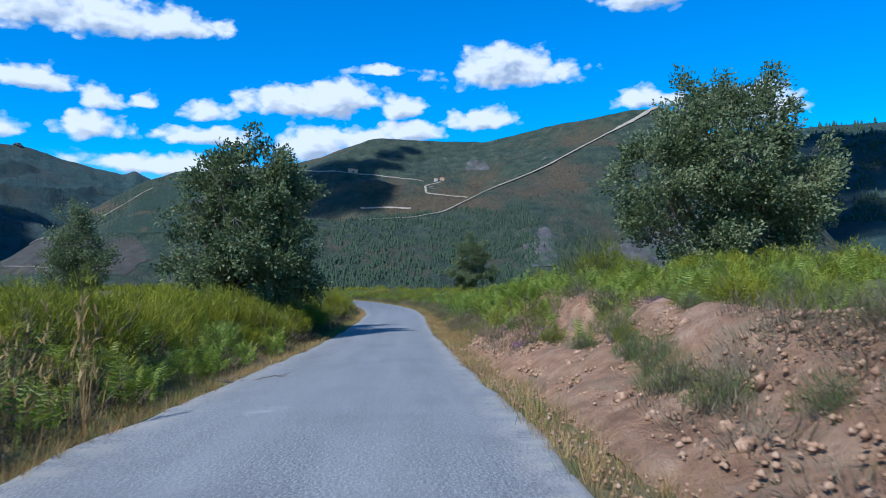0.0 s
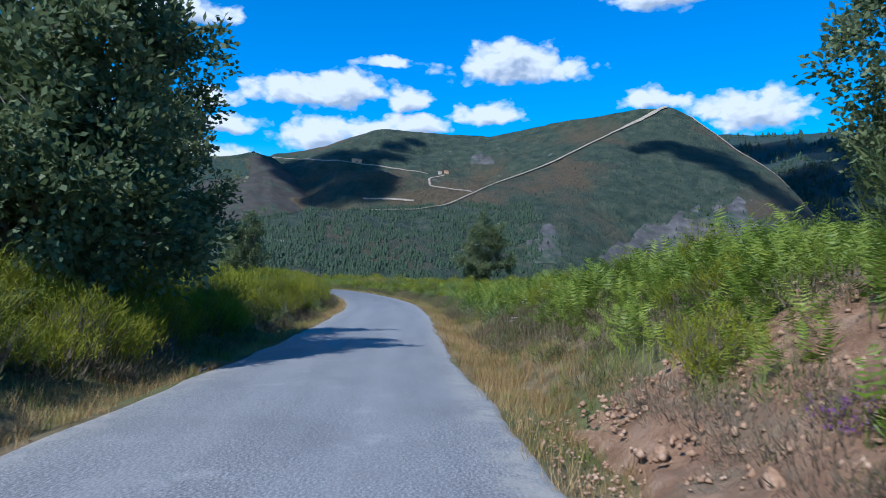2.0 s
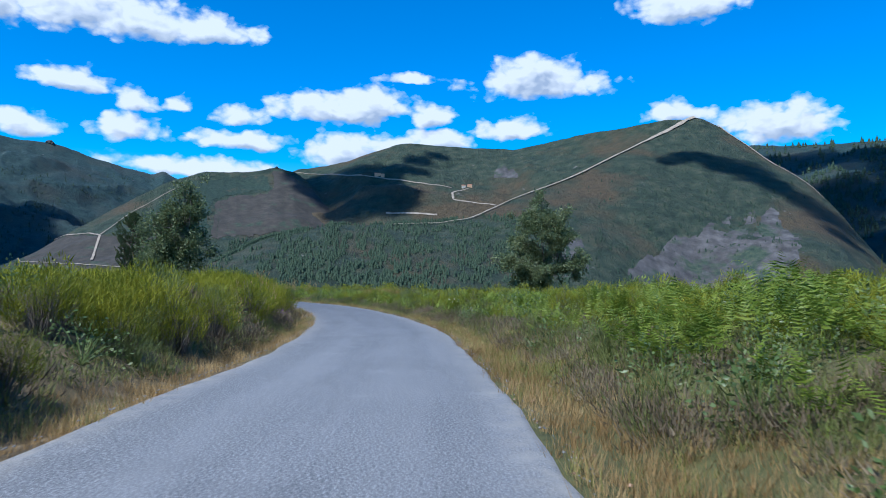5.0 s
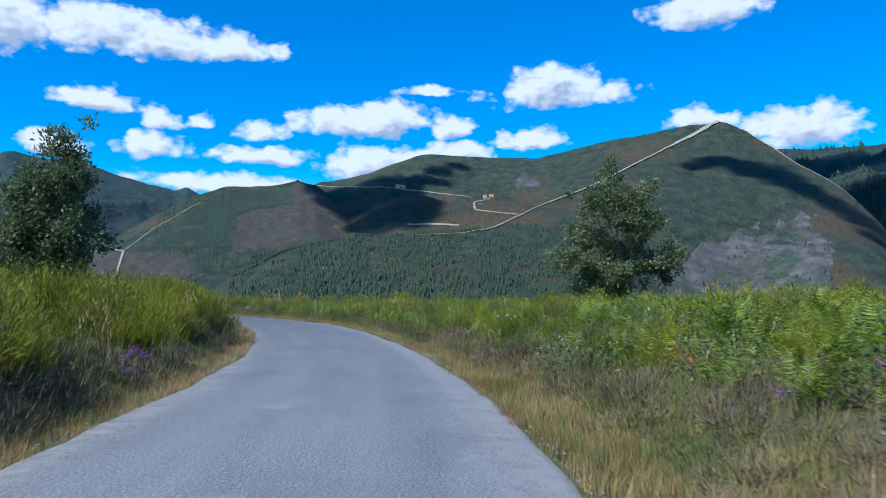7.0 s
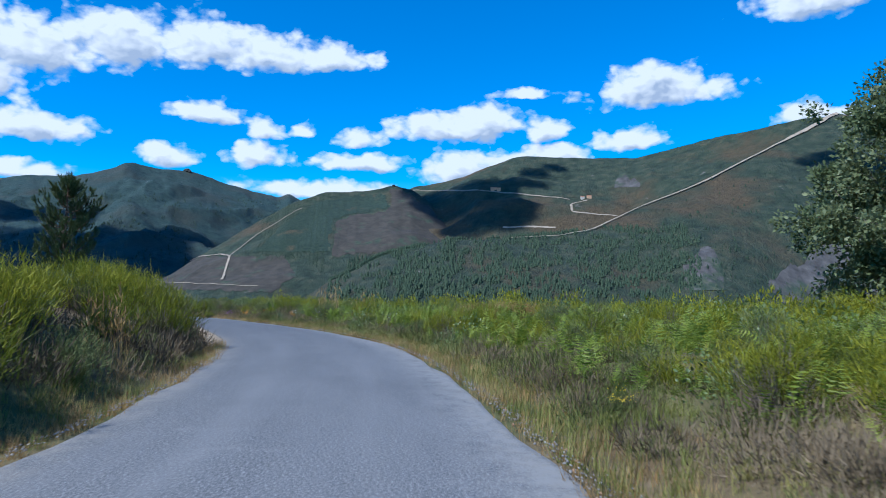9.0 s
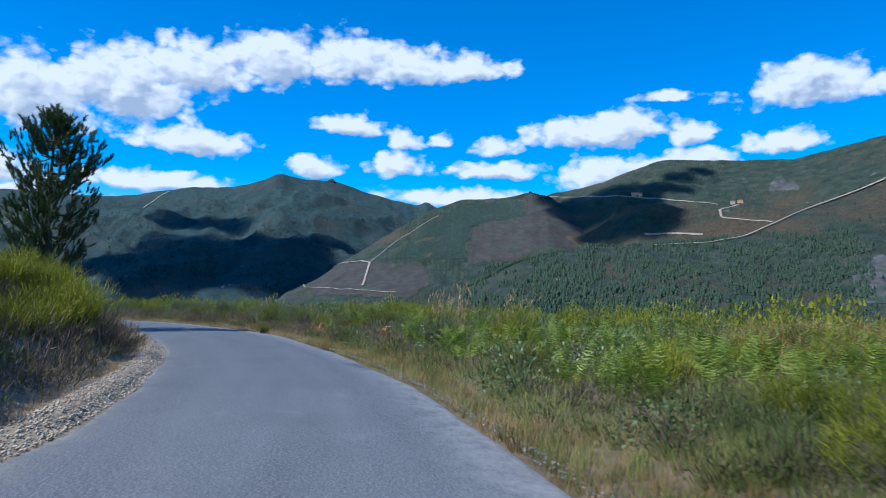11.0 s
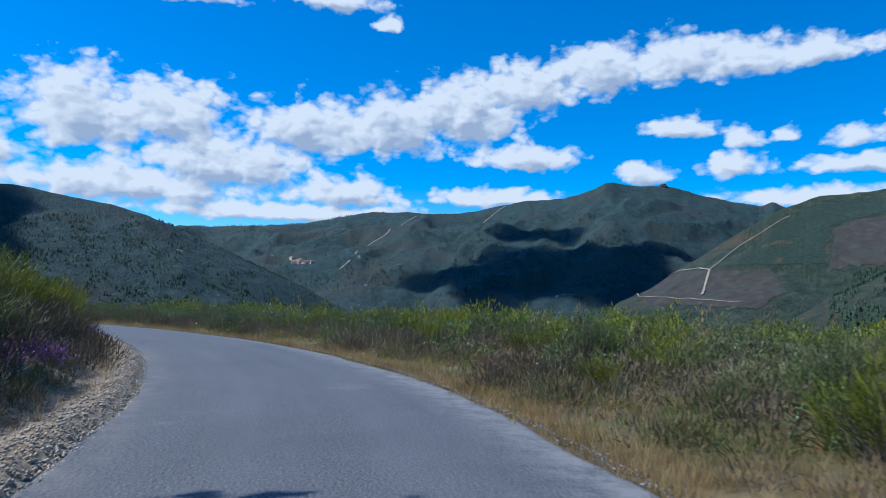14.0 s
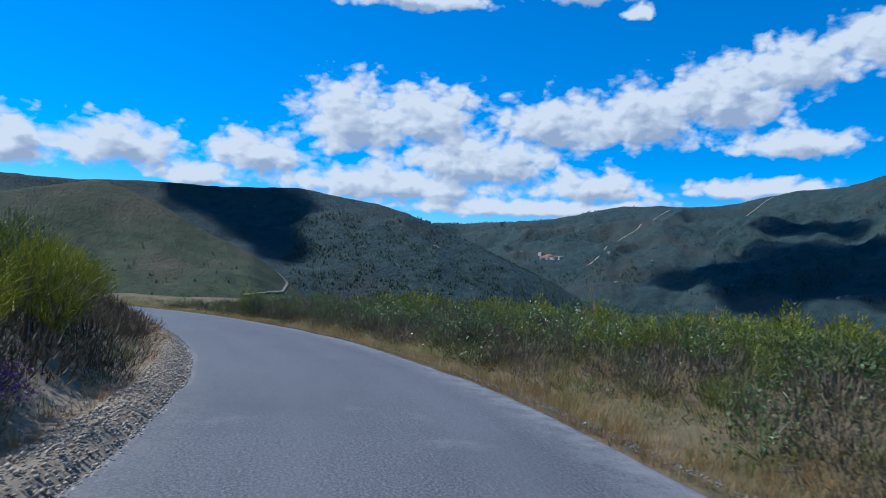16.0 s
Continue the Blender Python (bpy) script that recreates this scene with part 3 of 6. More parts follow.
def track_on(m, name, way, width, label, parent=None, lift=2.0, n=70):
    """A bare strip lying on a face. way: azimuth, share down, and width factor."""
    w = np.array(way, float)
    k = np.linspace(0, len(w) - 1, n)
    az, v = np.interp(k, np.arange(len(w)), w[:, 0]), np.interp(k, np.arange(len(w)), w[:, 1])
    ww = width * (np.interp(k, np.arange(len(w)), w[:, 2]) if w.shape[1] > 2 else 1) * 0.65 * (1 + 0.5 * vnoise(np.c_[k * 9, k], 3, 5, 3))
    c = on_face(m, az, v)
    c[1:-1] = (c[:-2] + 2 * c[1:-1] + c[2:]) / 4
    t = np.gradient(c, axis=0)
    t /= np.linalg.norm(t, axis=1)[:, None] + 1e-9
    nrm = np.cross(on_face(m, az - 0.3, v) - on_face(m, az + 0.3, v), on_face(m, az, np.maximum(v - 0.04, 0)) - on_face(m, az, v + 0.04))
    nrm /= np.linalg.norm(nrm, axis=1)[:, None] + 1e-9
    nrm *= np.sign(nrm[:, 2:3] + 1e-9)
    side = np.cross(t, nrm)
    side /= np.linalg.norm(side, axis=1)[:, None] + 1e-9
    c = c + nrm * lift
    q = np.stack([c + side * ww[:, None] / 2, c + nrm * 0.4, c - side * ww[:, None] / 2], 1)
    return part(name, mesh_from(name, q.reshape(-1, 3), grid_faces(n, 3), M_TRACK), m[0] if parent is None else parent, label)


EYE_A, EYE_B, EYE_C = (-1.8, 30.0, 0.0), (-13.0, 93.0, -1.0), (-45.8, 120.4, -0.9)
m_back = mountain("mountain", "broad brown-green heath ridge under drifting cloud shadow", EYE_A,
                  [(24, 5, 2500), (17.5, 6.4, 2500), (14.9, 8.45, 2500), (12.5, 8.85, 2480), (10.6, 9.3, 2450), (8.9, 10.0, 2430), (7.4, 10.5, 2400), (6.3, 10.85, 2400), (3.6, 10.7, 2400),
                   (1.0, 10.55, 2400), (-2.8, 10.4, 2400), (-4.3, 10.7, 2380), (-6.1, 11.1, 2360), (-8, 11.5, 2340), (-12, 12.0, 2260), (-14.2, 12.35, 2250), (-16.3, 12.3, 2250), (-18.5, 11, 2280), (-20, 9, 2300), (-25, 5, 2300)],
                  0.62, -60, M_HILL, 11, 38)
m_peak = mountain("mountain", "dark green spur with pine forest at its foot and a pale firebreak up its ridge", EYE_A,
                  [(26, -3, 1150), (21, 0.8, 1200), (17, 3.0, 1250), (12, 4.2, 1300), (7.8, 4.3, 1350), (4, 4.6, 1380), (1.0, 4.9, 1400), (-3.5, 6.9, 1560), (-8, 8.7, 1720),
                   (-12.4, 10.8, 1920), (-16.3, 12.5, 2090), (-17.2, 12.2, 2080), (-18.3, 11.5, 2060), (-19.9, 10.3, 2010), (-21.4, 9.1, 1950), (-24.1, 7.2, 1860), (-25.9, 5.2, 1800), (-27.7, 2.7, 1750), (-32, -3, 1650)],
                  0.55, -120, M_HILL, 23, 22)
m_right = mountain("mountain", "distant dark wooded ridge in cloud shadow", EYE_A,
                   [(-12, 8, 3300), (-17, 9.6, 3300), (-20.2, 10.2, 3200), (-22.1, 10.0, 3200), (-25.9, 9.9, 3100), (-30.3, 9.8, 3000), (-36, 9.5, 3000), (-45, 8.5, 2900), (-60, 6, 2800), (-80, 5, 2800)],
                   0.5, -120, M_HILL_HAZE, 31, 40)
m_round = mountain("mountain", "rounded hill with planted tree rows and brown clearings", EYE_B,
                   [(40, -4, 1900), (36, 0.3, 1950), (33.4, 1.6, 2000), (30.8, 3.4, 2050), (27.1, 5.8, 2120), (24.3, 7.4, 2170), (21.9, 8.2, 2200), (18.9, 8.35, 2200), (17.5, 8.6, 2200), (16.4, 8.85, 2200), (14.8, 8.5, 2180),
                    (13.3, 7.35, 2140), (11.9, 6.1, 2100), (10.7, 5.1, 2060), (8, 2.5, 2000), (4, -1, 1950)], 0.6, -110, M_HILL, 43, 18)
m_horn = mountain("mountain", "long dark mountain with a rocky horn on its crest, haze put into its colour as blue-green", EYE_B,
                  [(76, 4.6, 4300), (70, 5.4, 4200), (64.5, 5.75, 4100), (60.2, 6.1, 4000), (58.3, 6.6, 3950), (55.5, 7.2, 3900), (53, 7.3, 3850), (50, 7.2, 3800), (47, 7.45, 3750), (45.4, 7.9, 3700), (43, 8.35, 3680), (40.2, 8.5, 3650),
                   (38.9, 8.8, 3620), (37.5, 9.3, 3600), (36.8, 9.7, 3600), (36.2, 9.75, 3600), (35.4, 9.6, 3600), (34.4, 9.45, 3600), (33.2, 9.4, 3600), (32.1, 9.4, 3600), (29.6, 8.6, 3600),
                   (26.5, 7.85, 3600), (25.5, 7.7, 3600), (24.8, 8.05, 3600), (24.1, 7.6, 3600), (18, 5, 3600), (10, 2, 3600)], 0.5, -160, M_HILL_HAZE, 57, 60, nu=520)
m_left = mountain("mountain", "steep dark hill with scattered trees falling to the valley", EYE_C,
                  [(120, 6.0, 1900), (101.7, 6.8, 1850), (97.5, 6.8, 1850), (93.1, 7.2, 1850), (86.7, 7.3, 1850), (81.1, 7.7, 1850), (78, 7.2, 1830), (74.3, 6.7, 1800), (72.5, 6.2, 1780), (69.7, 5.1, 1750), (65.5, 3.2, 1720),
                   (61.4, 1.4, 1690), (57.3, -0.8, 1650), (52, -4, 1620)], 0.6, -140, M_HILL_HAZE, 61, 30)
m_spur = mountain("mountain", "sunlit yellow-green grassy spur", EYE_C,
                  [(130, 4, 1350), (112, 5.2, 1400), (103, 5.0, 1400), (99.6, 6.0, 1450), (95.4, 7.0, 1500), (92.2, 6.0, 1440), (87.2, 3.4, 1340), (84.2, 2.2, 1290), (81.5, 0.2, 1250), (78, -2.6, 1200), (74, -5, 1180)],
                  0.55, -150, M_HILL_SUN, 71, 16)
m_far = mountain("mountain", "far ridge at the end of the valley, haze put into its colour as blue", EYE_C,
                 [(82, 3, 4750), (74, 5.0, 4750), (70, 5.25, 4750), (66, 5.5, 4750), (61.5, 5.4, 4750), (56, 4, 4700), (50, 2, 4700)], 0.7, -100, M_HILL_HAZE, 83, 30, nu=120, nv=20)

def down(m, eye, az, el):
    """The share of the way down a face at which it is seen from eye at these angles."""
    _, P, a, vv = m
    az, el = np.atleast_1d(np.asarray(az, float)), np.atleast_1d(np.asarray(el, float))
    k = np.where(vv >= 0)[0]
    Q = P[:, k] - np.array(eye)
    els = np.degrees(np.arctan2(Q[..., 2], np.hypot(Q[..., 0], Q[..., 1])))
    i = np.clip(np.interp(az, a, np.arange(len(a))), 0, len(a) - 1.001)
    i0 = i.astype(int)
    col = els[i0] * (1 - (i - i0))[:, None] + els[i0 + 1] * (i - i0)[:, None]
    below = col <= el[:, None]
    j = np.where(below.any(1), below.argmax(1), len(k) - 1)
    j0 = np.maximum(j - 1, 0)
    n = np.arange(len(az))
    f = np.clip((col[n, j0] - el) / np.maximum(col[n, j0] - col[n, j], 1e-6), 0, 1)
    return vv[k][j0] * (1 - f) + vv[k][j] * f


def track_at(m, eye, name, way, width, label, lift=1.2):
    w = np.array(way, float)
    k = np.linspace(0, len(w) - 1, 12 * (len(w) - 1) + 1)
    az, el = np.interp(k, np.arange(len(w)), w[:, 0]), np.interp(k, np.arange(len(w)), w[:, 1])
    v = down(m, eye, az, el)
    v = np.convolve(np.pad(v, 2, mode="edge"), np.ones(5) / 5, mode="valid")
    return track_on(m, name, np.c_[az, v], width, label, lift=lift, n=len(k))


track_on(m_peak, "firebreak", [(-16.4, 0.0, 2.2), (-15.4, 0.012, 2.0), (-14.0, 0.016, 1.4), (-12.4, 0.016, 1.0), (-8, 0.016, 0.8), (-3.5, 0.016, 0.6), (1.0, 0.016, 0.5), (3.3, 0.03, 0.4), (7.0, 0.02, 0.3)], 10,
         "pale bare firebreak strip up the ridge", lift=3)
track_on(m_peak, "firebreak", [(-18.0, 0.0, 0.6), (-20.5, 0.012, 0.4), (-23.5, 0.012, 0.3), (-25, 0.012, 0.15)], 16, "thin pale strip along the ridge", lift=2)
track_at(m_back, EYE_A, "track", [(15.0, 8.2), (11.9, 8.2), (8.3, 8.1), (5.6, 7.8), (2.4, 7.4)], 9, "pale dirt road across the slope")
track_at(m_back, EYE_A, "track", [(1.0, 7.3), (2.3, 7.0), (2.2, 6.4), (-1.2, 6.0)], 9, "pale dirt road across the slope")
track_at(m_back, EYE_A, "track", [(7.6, 5.25), (5.6, 5.3), (3.5, 5.2)], 12, "pale dirt road across the slope")
track_at(m_round, EYE_B, "track", [(34.5, 1.7), (34.3, 0.9), (30.7, 0.8), (27.1, 0.6)], 4, "pale dirt road at the hill's foot", lift=2.6)
track_at(m_round, EYE_B, "track", [(32.1, 2.8), (29.9, 3.1), (29.2, 3.0), (29.8, 1.0)], 8, "pale dirt road at the hill's foot", lift=2.6)
track_at(m_round, EYE_B, "track", [(29.2, 3.0), (27.2, 4.7), (23.8, 6.9)], 5, "pale dirt road climbing the hill", lift=2.6)
track_at(m_horn, EYE_B, "firebreak", [(57.9, 2.4), (55.6, 4.5), (53.9, 5.6), (51.8, 7.0)], 9, "pale firebreak")
track_at(m_horn, EYE_B, "firebreak", [(46.8, 6.3), (44.6, 8.0)], 8, "pale firebreak")
track_at(m_spur, EYE_C, "track", [(82.4, 1.0), (81.6, 0.1), (81.9, -0.5), (84.9, -1.0)], 6, "pale road round the spur")


def rock_face(m, eye, outline, label, seed, lift=2.2):
    """Bare rock slabs lying on a slope. outline: azimuth and elevation of its upper rim; it runs down to the lowest elevation."""
    o = np.array(outline, float)
    low = o[:, 1].min()
    nu, nv = 110, 60
    a = np.linspace(o[0, 0], o[-1, 0], nu)
    hi = np.interp(a * np.sign(o[-1, 0] - o[0, 0]), o[:, 0] * np.sign(o[-1, 0] - o[0, 0]), o[:, 1])
    hi += vnoise(np.c_[a * 4, np.zeros(nu)], 3, seed, 4) * 1.1
    v = np.linspace(0, 1, nv)
    A = np.repeat(a[:, None], nv, 1)
    E = hi[:, None] + (low - hi)[:, None] * v[None]
    dv = down(m, eye, A.ravel(), E.ravel()).reshape(nu, nv)
    for _ in range(3):
        dv = (np.pad(dv, ((0, 0), (1, 1)), mode="edge")[:, :-2] + dv * 2 + np.pad(dv, ((0, 0), (1, 1)), mode="edge")[:, 2:]) / 4
    p = on_face(m, A.ravel(), dv.ravel())
    edge = np.minimum.reduce([np.tile(v * 5, nu), np.repeat(np.linspace(0, 1, nu) * 7, nv), np.repeat(np.linspace(1, 0, nu) * 7, nv)])
    q = np.c_[A.ravel() * 14, p[:, 2] * 0.35]
    # gullies where the heath comes through, and stepped slabs between them
    n = vnoise(q, 40, seed + 1, 4) * 1.3 + 0.55 + np.abs(vnoise(q * [1, 2.2], 16, seed + 2, 3)) * 0.5
    push = np.clip(edge + vnoise(q, 22, seed + 3, 3) * 0.8, 0, 1) * lift * n - (1 - np.clip(edge, 0, 1)) * 3
    d = p - np.array(eye)
    d /= np.linalg.norm(d, axis=1)[:, None]
    part("rock_face", mesh_from("rock_face", p - d * push[:, None], grid_faces(nu, nv), M_ROCK, True), m[0], label)


rock_face(m_peak, EYE_A, [(-9.6, -0.6), (-12.5, 2.2), (-15.7, 4.2), (-18.2, 5.6), (-21.7, 5.7), (-24.0, 2.6), (-25.0, -0.6)], "bare grey rock cliff with green gullies", 5)
rock_face(m_peak, EYE_A, [(-5.4, 0.3), (-5.8, 3.4), (-7.0, 3.9), (-8.3, 2.8), (-8.8, 0.3)], "small grey rock outcrop", 9, 1.8)
rock_face(m_back, EYE_A, [(-0.8, 8.2), (-1.6, 9.3), (-2.5, 9.4), (-3.2, 8.6)], "pale rocks near the crest", 12, 1.5)



def tor(m, eye, az, el, size, label, seed):
    """Weathered rock standing on a crest."""
    r = np.random.default_rng(seed)
    at = on_face(m, np.array([az]), np.array([0.0]))[0]
    bm = bmesh.new()
    for k in range(7):
        w = size * r.uniform(0.3, 0.55)
        bmesh.ops.create_icosphere(bm, subdivisions=2, radius=1.0, matrix=Matrix.Translation((at[0] + r.normal() * size * 0.35, at[1] + r.normal() * size * 0.35, at[2] + r.uniform(-0.2, 0.45) * size))
                                   @ Matrix.Diagonal((w, w, w * r.uniform(0.8, 1.3), 1)))
    me = bpy.data.meshes.new("rock")
    bm.to_mesh(me)
    bm.free()
    co = np.empty(len(me.vertices) * 3)
    me.vertices.foreach_get("co", co)
    co = co.reshape(-1, 3)
    co += np.c_[vnoise(co, size * 0.3, seed, 3), vnoise(co, size * 0.3, seed + 1, 3), vnoise(co, size * 0.3, seed + 2, 3)] * size * 0.15
    me.vertices.foreach_set("co", co.ravel())
    me.materials.append(M_ROCK)
    part("rock", me, m[0], label)


tor(m_horn, EYE_B, 32.4, 9.9, 19, "dark rocky horn on the crest", 3)
tor(m_round, EYE_B, 16.4, 9.0, 5, "pale rocks on the summit", 6)

# bluer than needles close by: the haze of distance is in the colour
M_PINE_FAR = foliage("hazed_far_pine", [(0.1, (0.012, 0.025, 0.018)), (0.5, (0.024, 0.043, 0.029)), (0.95, (0.052, 0.074, 0.046))], through=0.0, rough=0.8, specular=0.1)


def cones(places, heights, seed):
    """Small conifers: a ragged two-tier cone each, joined."""
    rng = np.random.default_rng(seed)
    n, k = len(places), 5
    ang = rng.random(n)[:, None] * 6.28 + np.arange(k)[None] * 6.283 / k
    verts, faces = [], []
    for tier, (z0, z1, r) in enumerate(((0.0, 0.72, 0.30), (0.4, 1.0, 0.2))):
        rr = r * heights[:, None] * (0.7 + 0.6 * rng.random((n, k)))
        ring = np.stack([places[:, None, 0] + np.cos(ang) * rr, places[:, None, 1] + np.sin(ang) * rr, places[:, None, 2] + z0 * heights[:, None] + 0 * rr], -1)
        tip = places + np.c_[np.zeros(n), np.zeros(n), heights * z1]
        block = np.concatenate([ring, tip[:, None]], 1).reshape(-1, 3)
        base = np.arange(n)[:, None] * (k + 1) + tier * n * (k + 1)
        f = np.stack([base + np.arange(k)[None], base + (np.arange(k)[None] + 1) % k, base + k + 0 * np.arange(k)[None]], -1).reshape(-1, 3)
        verts.append(block)
        faces.append(f)
    return np.concatenate(verts), np.concatenate(faces)


def forest(name, m, eye, az, el, n, height, label, seed, clump=None, keep=0.0):
    rng = np.random.default_rng(seed)
    a, e = rng.uniform(*az, n), rng.uniform(*el, n)
    if clump:
        ok = vnoise(np.c_[a * 3, e * 6], clump, seed, 3) > keep
        a, e = a[ok], e[ok]
    p = on_face(m, a, down(m, eye, a, e))
    v, f = cones(p, rng.uniform(*height, len(p)), seed)
    ob = new(name, mesh_from(name, v, f, M_PINE_FAR))
    tagged(ob, label, "forest", kind="stuff")


def inside(poly, x, y):
    """Which places lie within a polygon."""
    p = np.array(poly, float)
    hit = np.zeros(len(x), bool)
    for (x0, y0), (x1, y1) in zip(p, np.roll(p, -1, 0)):
        c = ((y0 > y) != (y1 > y)) & (x < (x1 - x0) * (y - y0) / (y1 - y0 + 1e-12) + x0)
        hit ^= c
    return hit


def cover(m, eye, poly, material, name, label, seed, lift=1.0):
    """A stretch of other growth lying on a slope, with a ragged edge. poly: azimuth and elevation of its corners."""
    o = np.array(poly, float)
    nu, nv = 120, 70
    a, e = np.linspace(o[:, 0].min() - 0.3, o[:, 0].max() + 0.3, nu), np.linspace(o[:, 1].max() + 0.2, o[:, 1].min() - 0.2, nv)
    A, E = [q.ravel() for q in np.meshgrid(a, e, indexing="ij")]
    q = np.c_[A * 3, E * 3]
    keep = inside(poly, A + vnoise(q, 1.2, seed, 4) * 0.35, E + vnoise(q, 1.2, seed + 1, 4) * 0.25).reshape(nu, nv)
    p = on_face(m, A, down(m, eye, A, E))
    d = p - np.array(eye)
    d /= np.linalg.norm(d, axis=1)[:, None]
    p = p - d * lift + [0, 0, lift * 0.5]
    f = grid_faces(nu, nv)
    part(name, mesh_from(name, p, f[keep.ravel()[f].all(1)], material, True), m[0], label)


M_CLEARING = surface("brown_clearing", [(0.3, (0.028, 0.027, 0.023)), (0.5, (0.043, 0.038, 0.032)), (0.7, (0.062, 0.053, 0.044))], scale=0.05, bump=0.5, bump_scale=0.2, bump_dist=2, patch=[(HAZY_HEATH, 0.02, (0.58, 0.66))])
M_YOUNG = surface("young_plantation", [(0.3, (0.010, 0.024, 0.018)), (0.5, (0.021, 0.039, 0.028)), (0.7, (0.038, 0.055, 0.038))], scale=0.12, bump=1.0, bump_scale=0.25, bump_dist=3, patch=[(BROWN, 0.01, (0.6, 0.68))])
cover(m_round, EYE_B, [(27.6, 3.3), (25, 5.8), (22.6, 7.5), (19, 8.1), (17.2, 8.2), (16.6, 7.1), (19, 6.6), (21.2, 6.1), (21.6, 3.4)], M_YOUNG, "plantation_floor", "dark green young plantation", 31)
cover(m_round, EYE_B, [(21.2, 5.9), (19.2, 6.5), (17.4, 6.7), (16.6, 7.2), (16.8, 8.5), (15.6, 8.6), (13.6, 7.2), (11.4, 5.2), (11.8, 4.2), (16.5, 3.6), (21.5, 3.0)], M_CLEARING, "clearing", "brown bare clearing", 33)
cover(m_round, EYE_B, [(34.2, 1.4), (31.4, 3.0), (28.6, 3.0), (25.2, 3.1), (24, 1.5), (26, 0.2), (33.5, 0.4)], M_CLEARING, "clearing", "brown bare clearing at the hill's foot", 35)

forest("pine_forest", m_peak, EYE_A, (-7, 21), (-1.5, 5.2), 12000, (3, 9.5), "dark young pine forest on the lower slope", 1, 2.2, -0.12)
forest("pine_forest", m_peak, EYE_A, (-24, -4), (-1, 9), 1100, (3, 8), "scattered young pines on the slope", 2, 2.0, 0.1)
forest("pine_forest", m_round, EYE_B, (9, 20), (-1, 3.0), 900, (8, 14), "dark pines at the hill's foot", 3, 3.0, -0.1)
forest("pine_forest", m_left, EYE_C, (54, 82), (-2, 6), 4200, (3.5, 8), "dark scattered trees on the steep hill", 4, 3.0, -0.1)
forest("pine_forest", m_right, EYE_A, (-34, -18), (3, 9.9), 1500, (14, 24), "dark distant woodland on the ridge", 5, 3.0, -0.2)
forest("pine_forest", m_spur, EYE_C, (84, 97), (-2, 2.5), 260, (3.5, 7), "clump of trees in a fold of the spur", 6, 2.0, 0.25)
forest("pine_forest", m_horn, EYE_B, (24, 70), (0.5, 7.5), 3600, (5, 11), "dark woods on the far mountain", 7, 4.0, 0.0)


def planted_rows():
    rng = np.random.default_rng(8)
    a, e = [], []
    for k, x in enumerate(21.4 + np.cumsum(rng.uniform(0.16, 0.42, 19))):
        top = np.interp(x, [21.2, 24.4, 28.6], [8.2, 7.3, 5.0])
        bot = np.interp(x, [21.4, 23, 27], [1.6, 3.0, 2.5])
        n = int((top - bot) * rng.integers(30, 48))
        a.append(np.full(n, x) + rng.normal(0, 0.06, n) + np.linspace(0, 0.5, n))
        e.append(np.linspace(top, bot, n))
    for x0, n in ((20.5, 90), (15.5, 30)):
        a.append(np.linspace(x0, x0 + 0.6, n) + rng.normal(0, 0.03, n))
        e.append(np.linspace(7.6, 1.5 if n > 50 else 5, n))
    a, e = np.concatenate(a), np.concatenate(e)
    p = on_face(m_round, a, down(m_round, EYE_B, a, e))
    v, f = cones(p, rng.uniform(2.0, 3.8, len(p)), 9)
    tagged(new("plantation", mesh_from("plantation", v, f, M_PINE_FAR)), "young pines planted in rows down the hill", "forest", kind="stuff")


planted_rows()

# the village and lone houses on the slopes
M_WALL = surface("pale_render", [(0.3, (0.36, 0.33, 0.29)), (0.7, (0.5, 0.46, 0.41))], scale=0.3, bump=0)
M_TILE = surface("clay_tile", [(0.3, (0.28, 0.13, 0.08)), (0.7, (0.42, 0.22, 0.14))], scale=0.5, bump=0)
M_SHED = surface("ochre_render", [(0.3, (0.48, 0.28, 0.16)), (0.7, (0.6, 0.38, 0.24))], scale=0.3, bump=0)


def house(at, w, d, hgt, turn, wall_mat, label):
    root = new("house")
    root.matrix_world = pose(*at, 0, 0, turn)
    x, y = w / 2, d / 2
    v = [(-x, -y, -6), (x, -y, -6), (x, y, -6), (-x, y, -6), (-x, -y, hgt), (x, -y, hgt), (x, y, hgt), (-x, y, hgt), (-x, 0, hgt + d * 0.25), (x, 0, hgt + d * 0.25)]
    me = bpy.data.meshes.new("wall")
    me.from_pydata(v, [], [(0, 1, 5, 4), (2, 3, 7, 6), (1, 2, 6, 9, 5), (3, 0, 4, 8, 7)])
    me.materials.append(wall_mat)
    part("wall", me, root)
    o = 0.6
    r = [(-x - o, -y - o, hgt - 0.2), (x + o, -y - o, hgt - 0.2), (x + o, 0, hgt + d * 0.25 + 0.3), (-x - o, 0, hgt + d * 0.25 + 0.3), (x + o, y + o, hgt - 0.2), (-x - o, y + o, hgt - 0.2)]
    me = bpy.data.meshes.new("roof")
    me.from_pydata(r, [], [(0, 1, 2, 3), (3, 2, 4, 5)])
    me.materials.append(M_TILE)
    part("roof", me, root, "clay tile roof")
    tagged(root, label, "house", "houses on the far slopes")


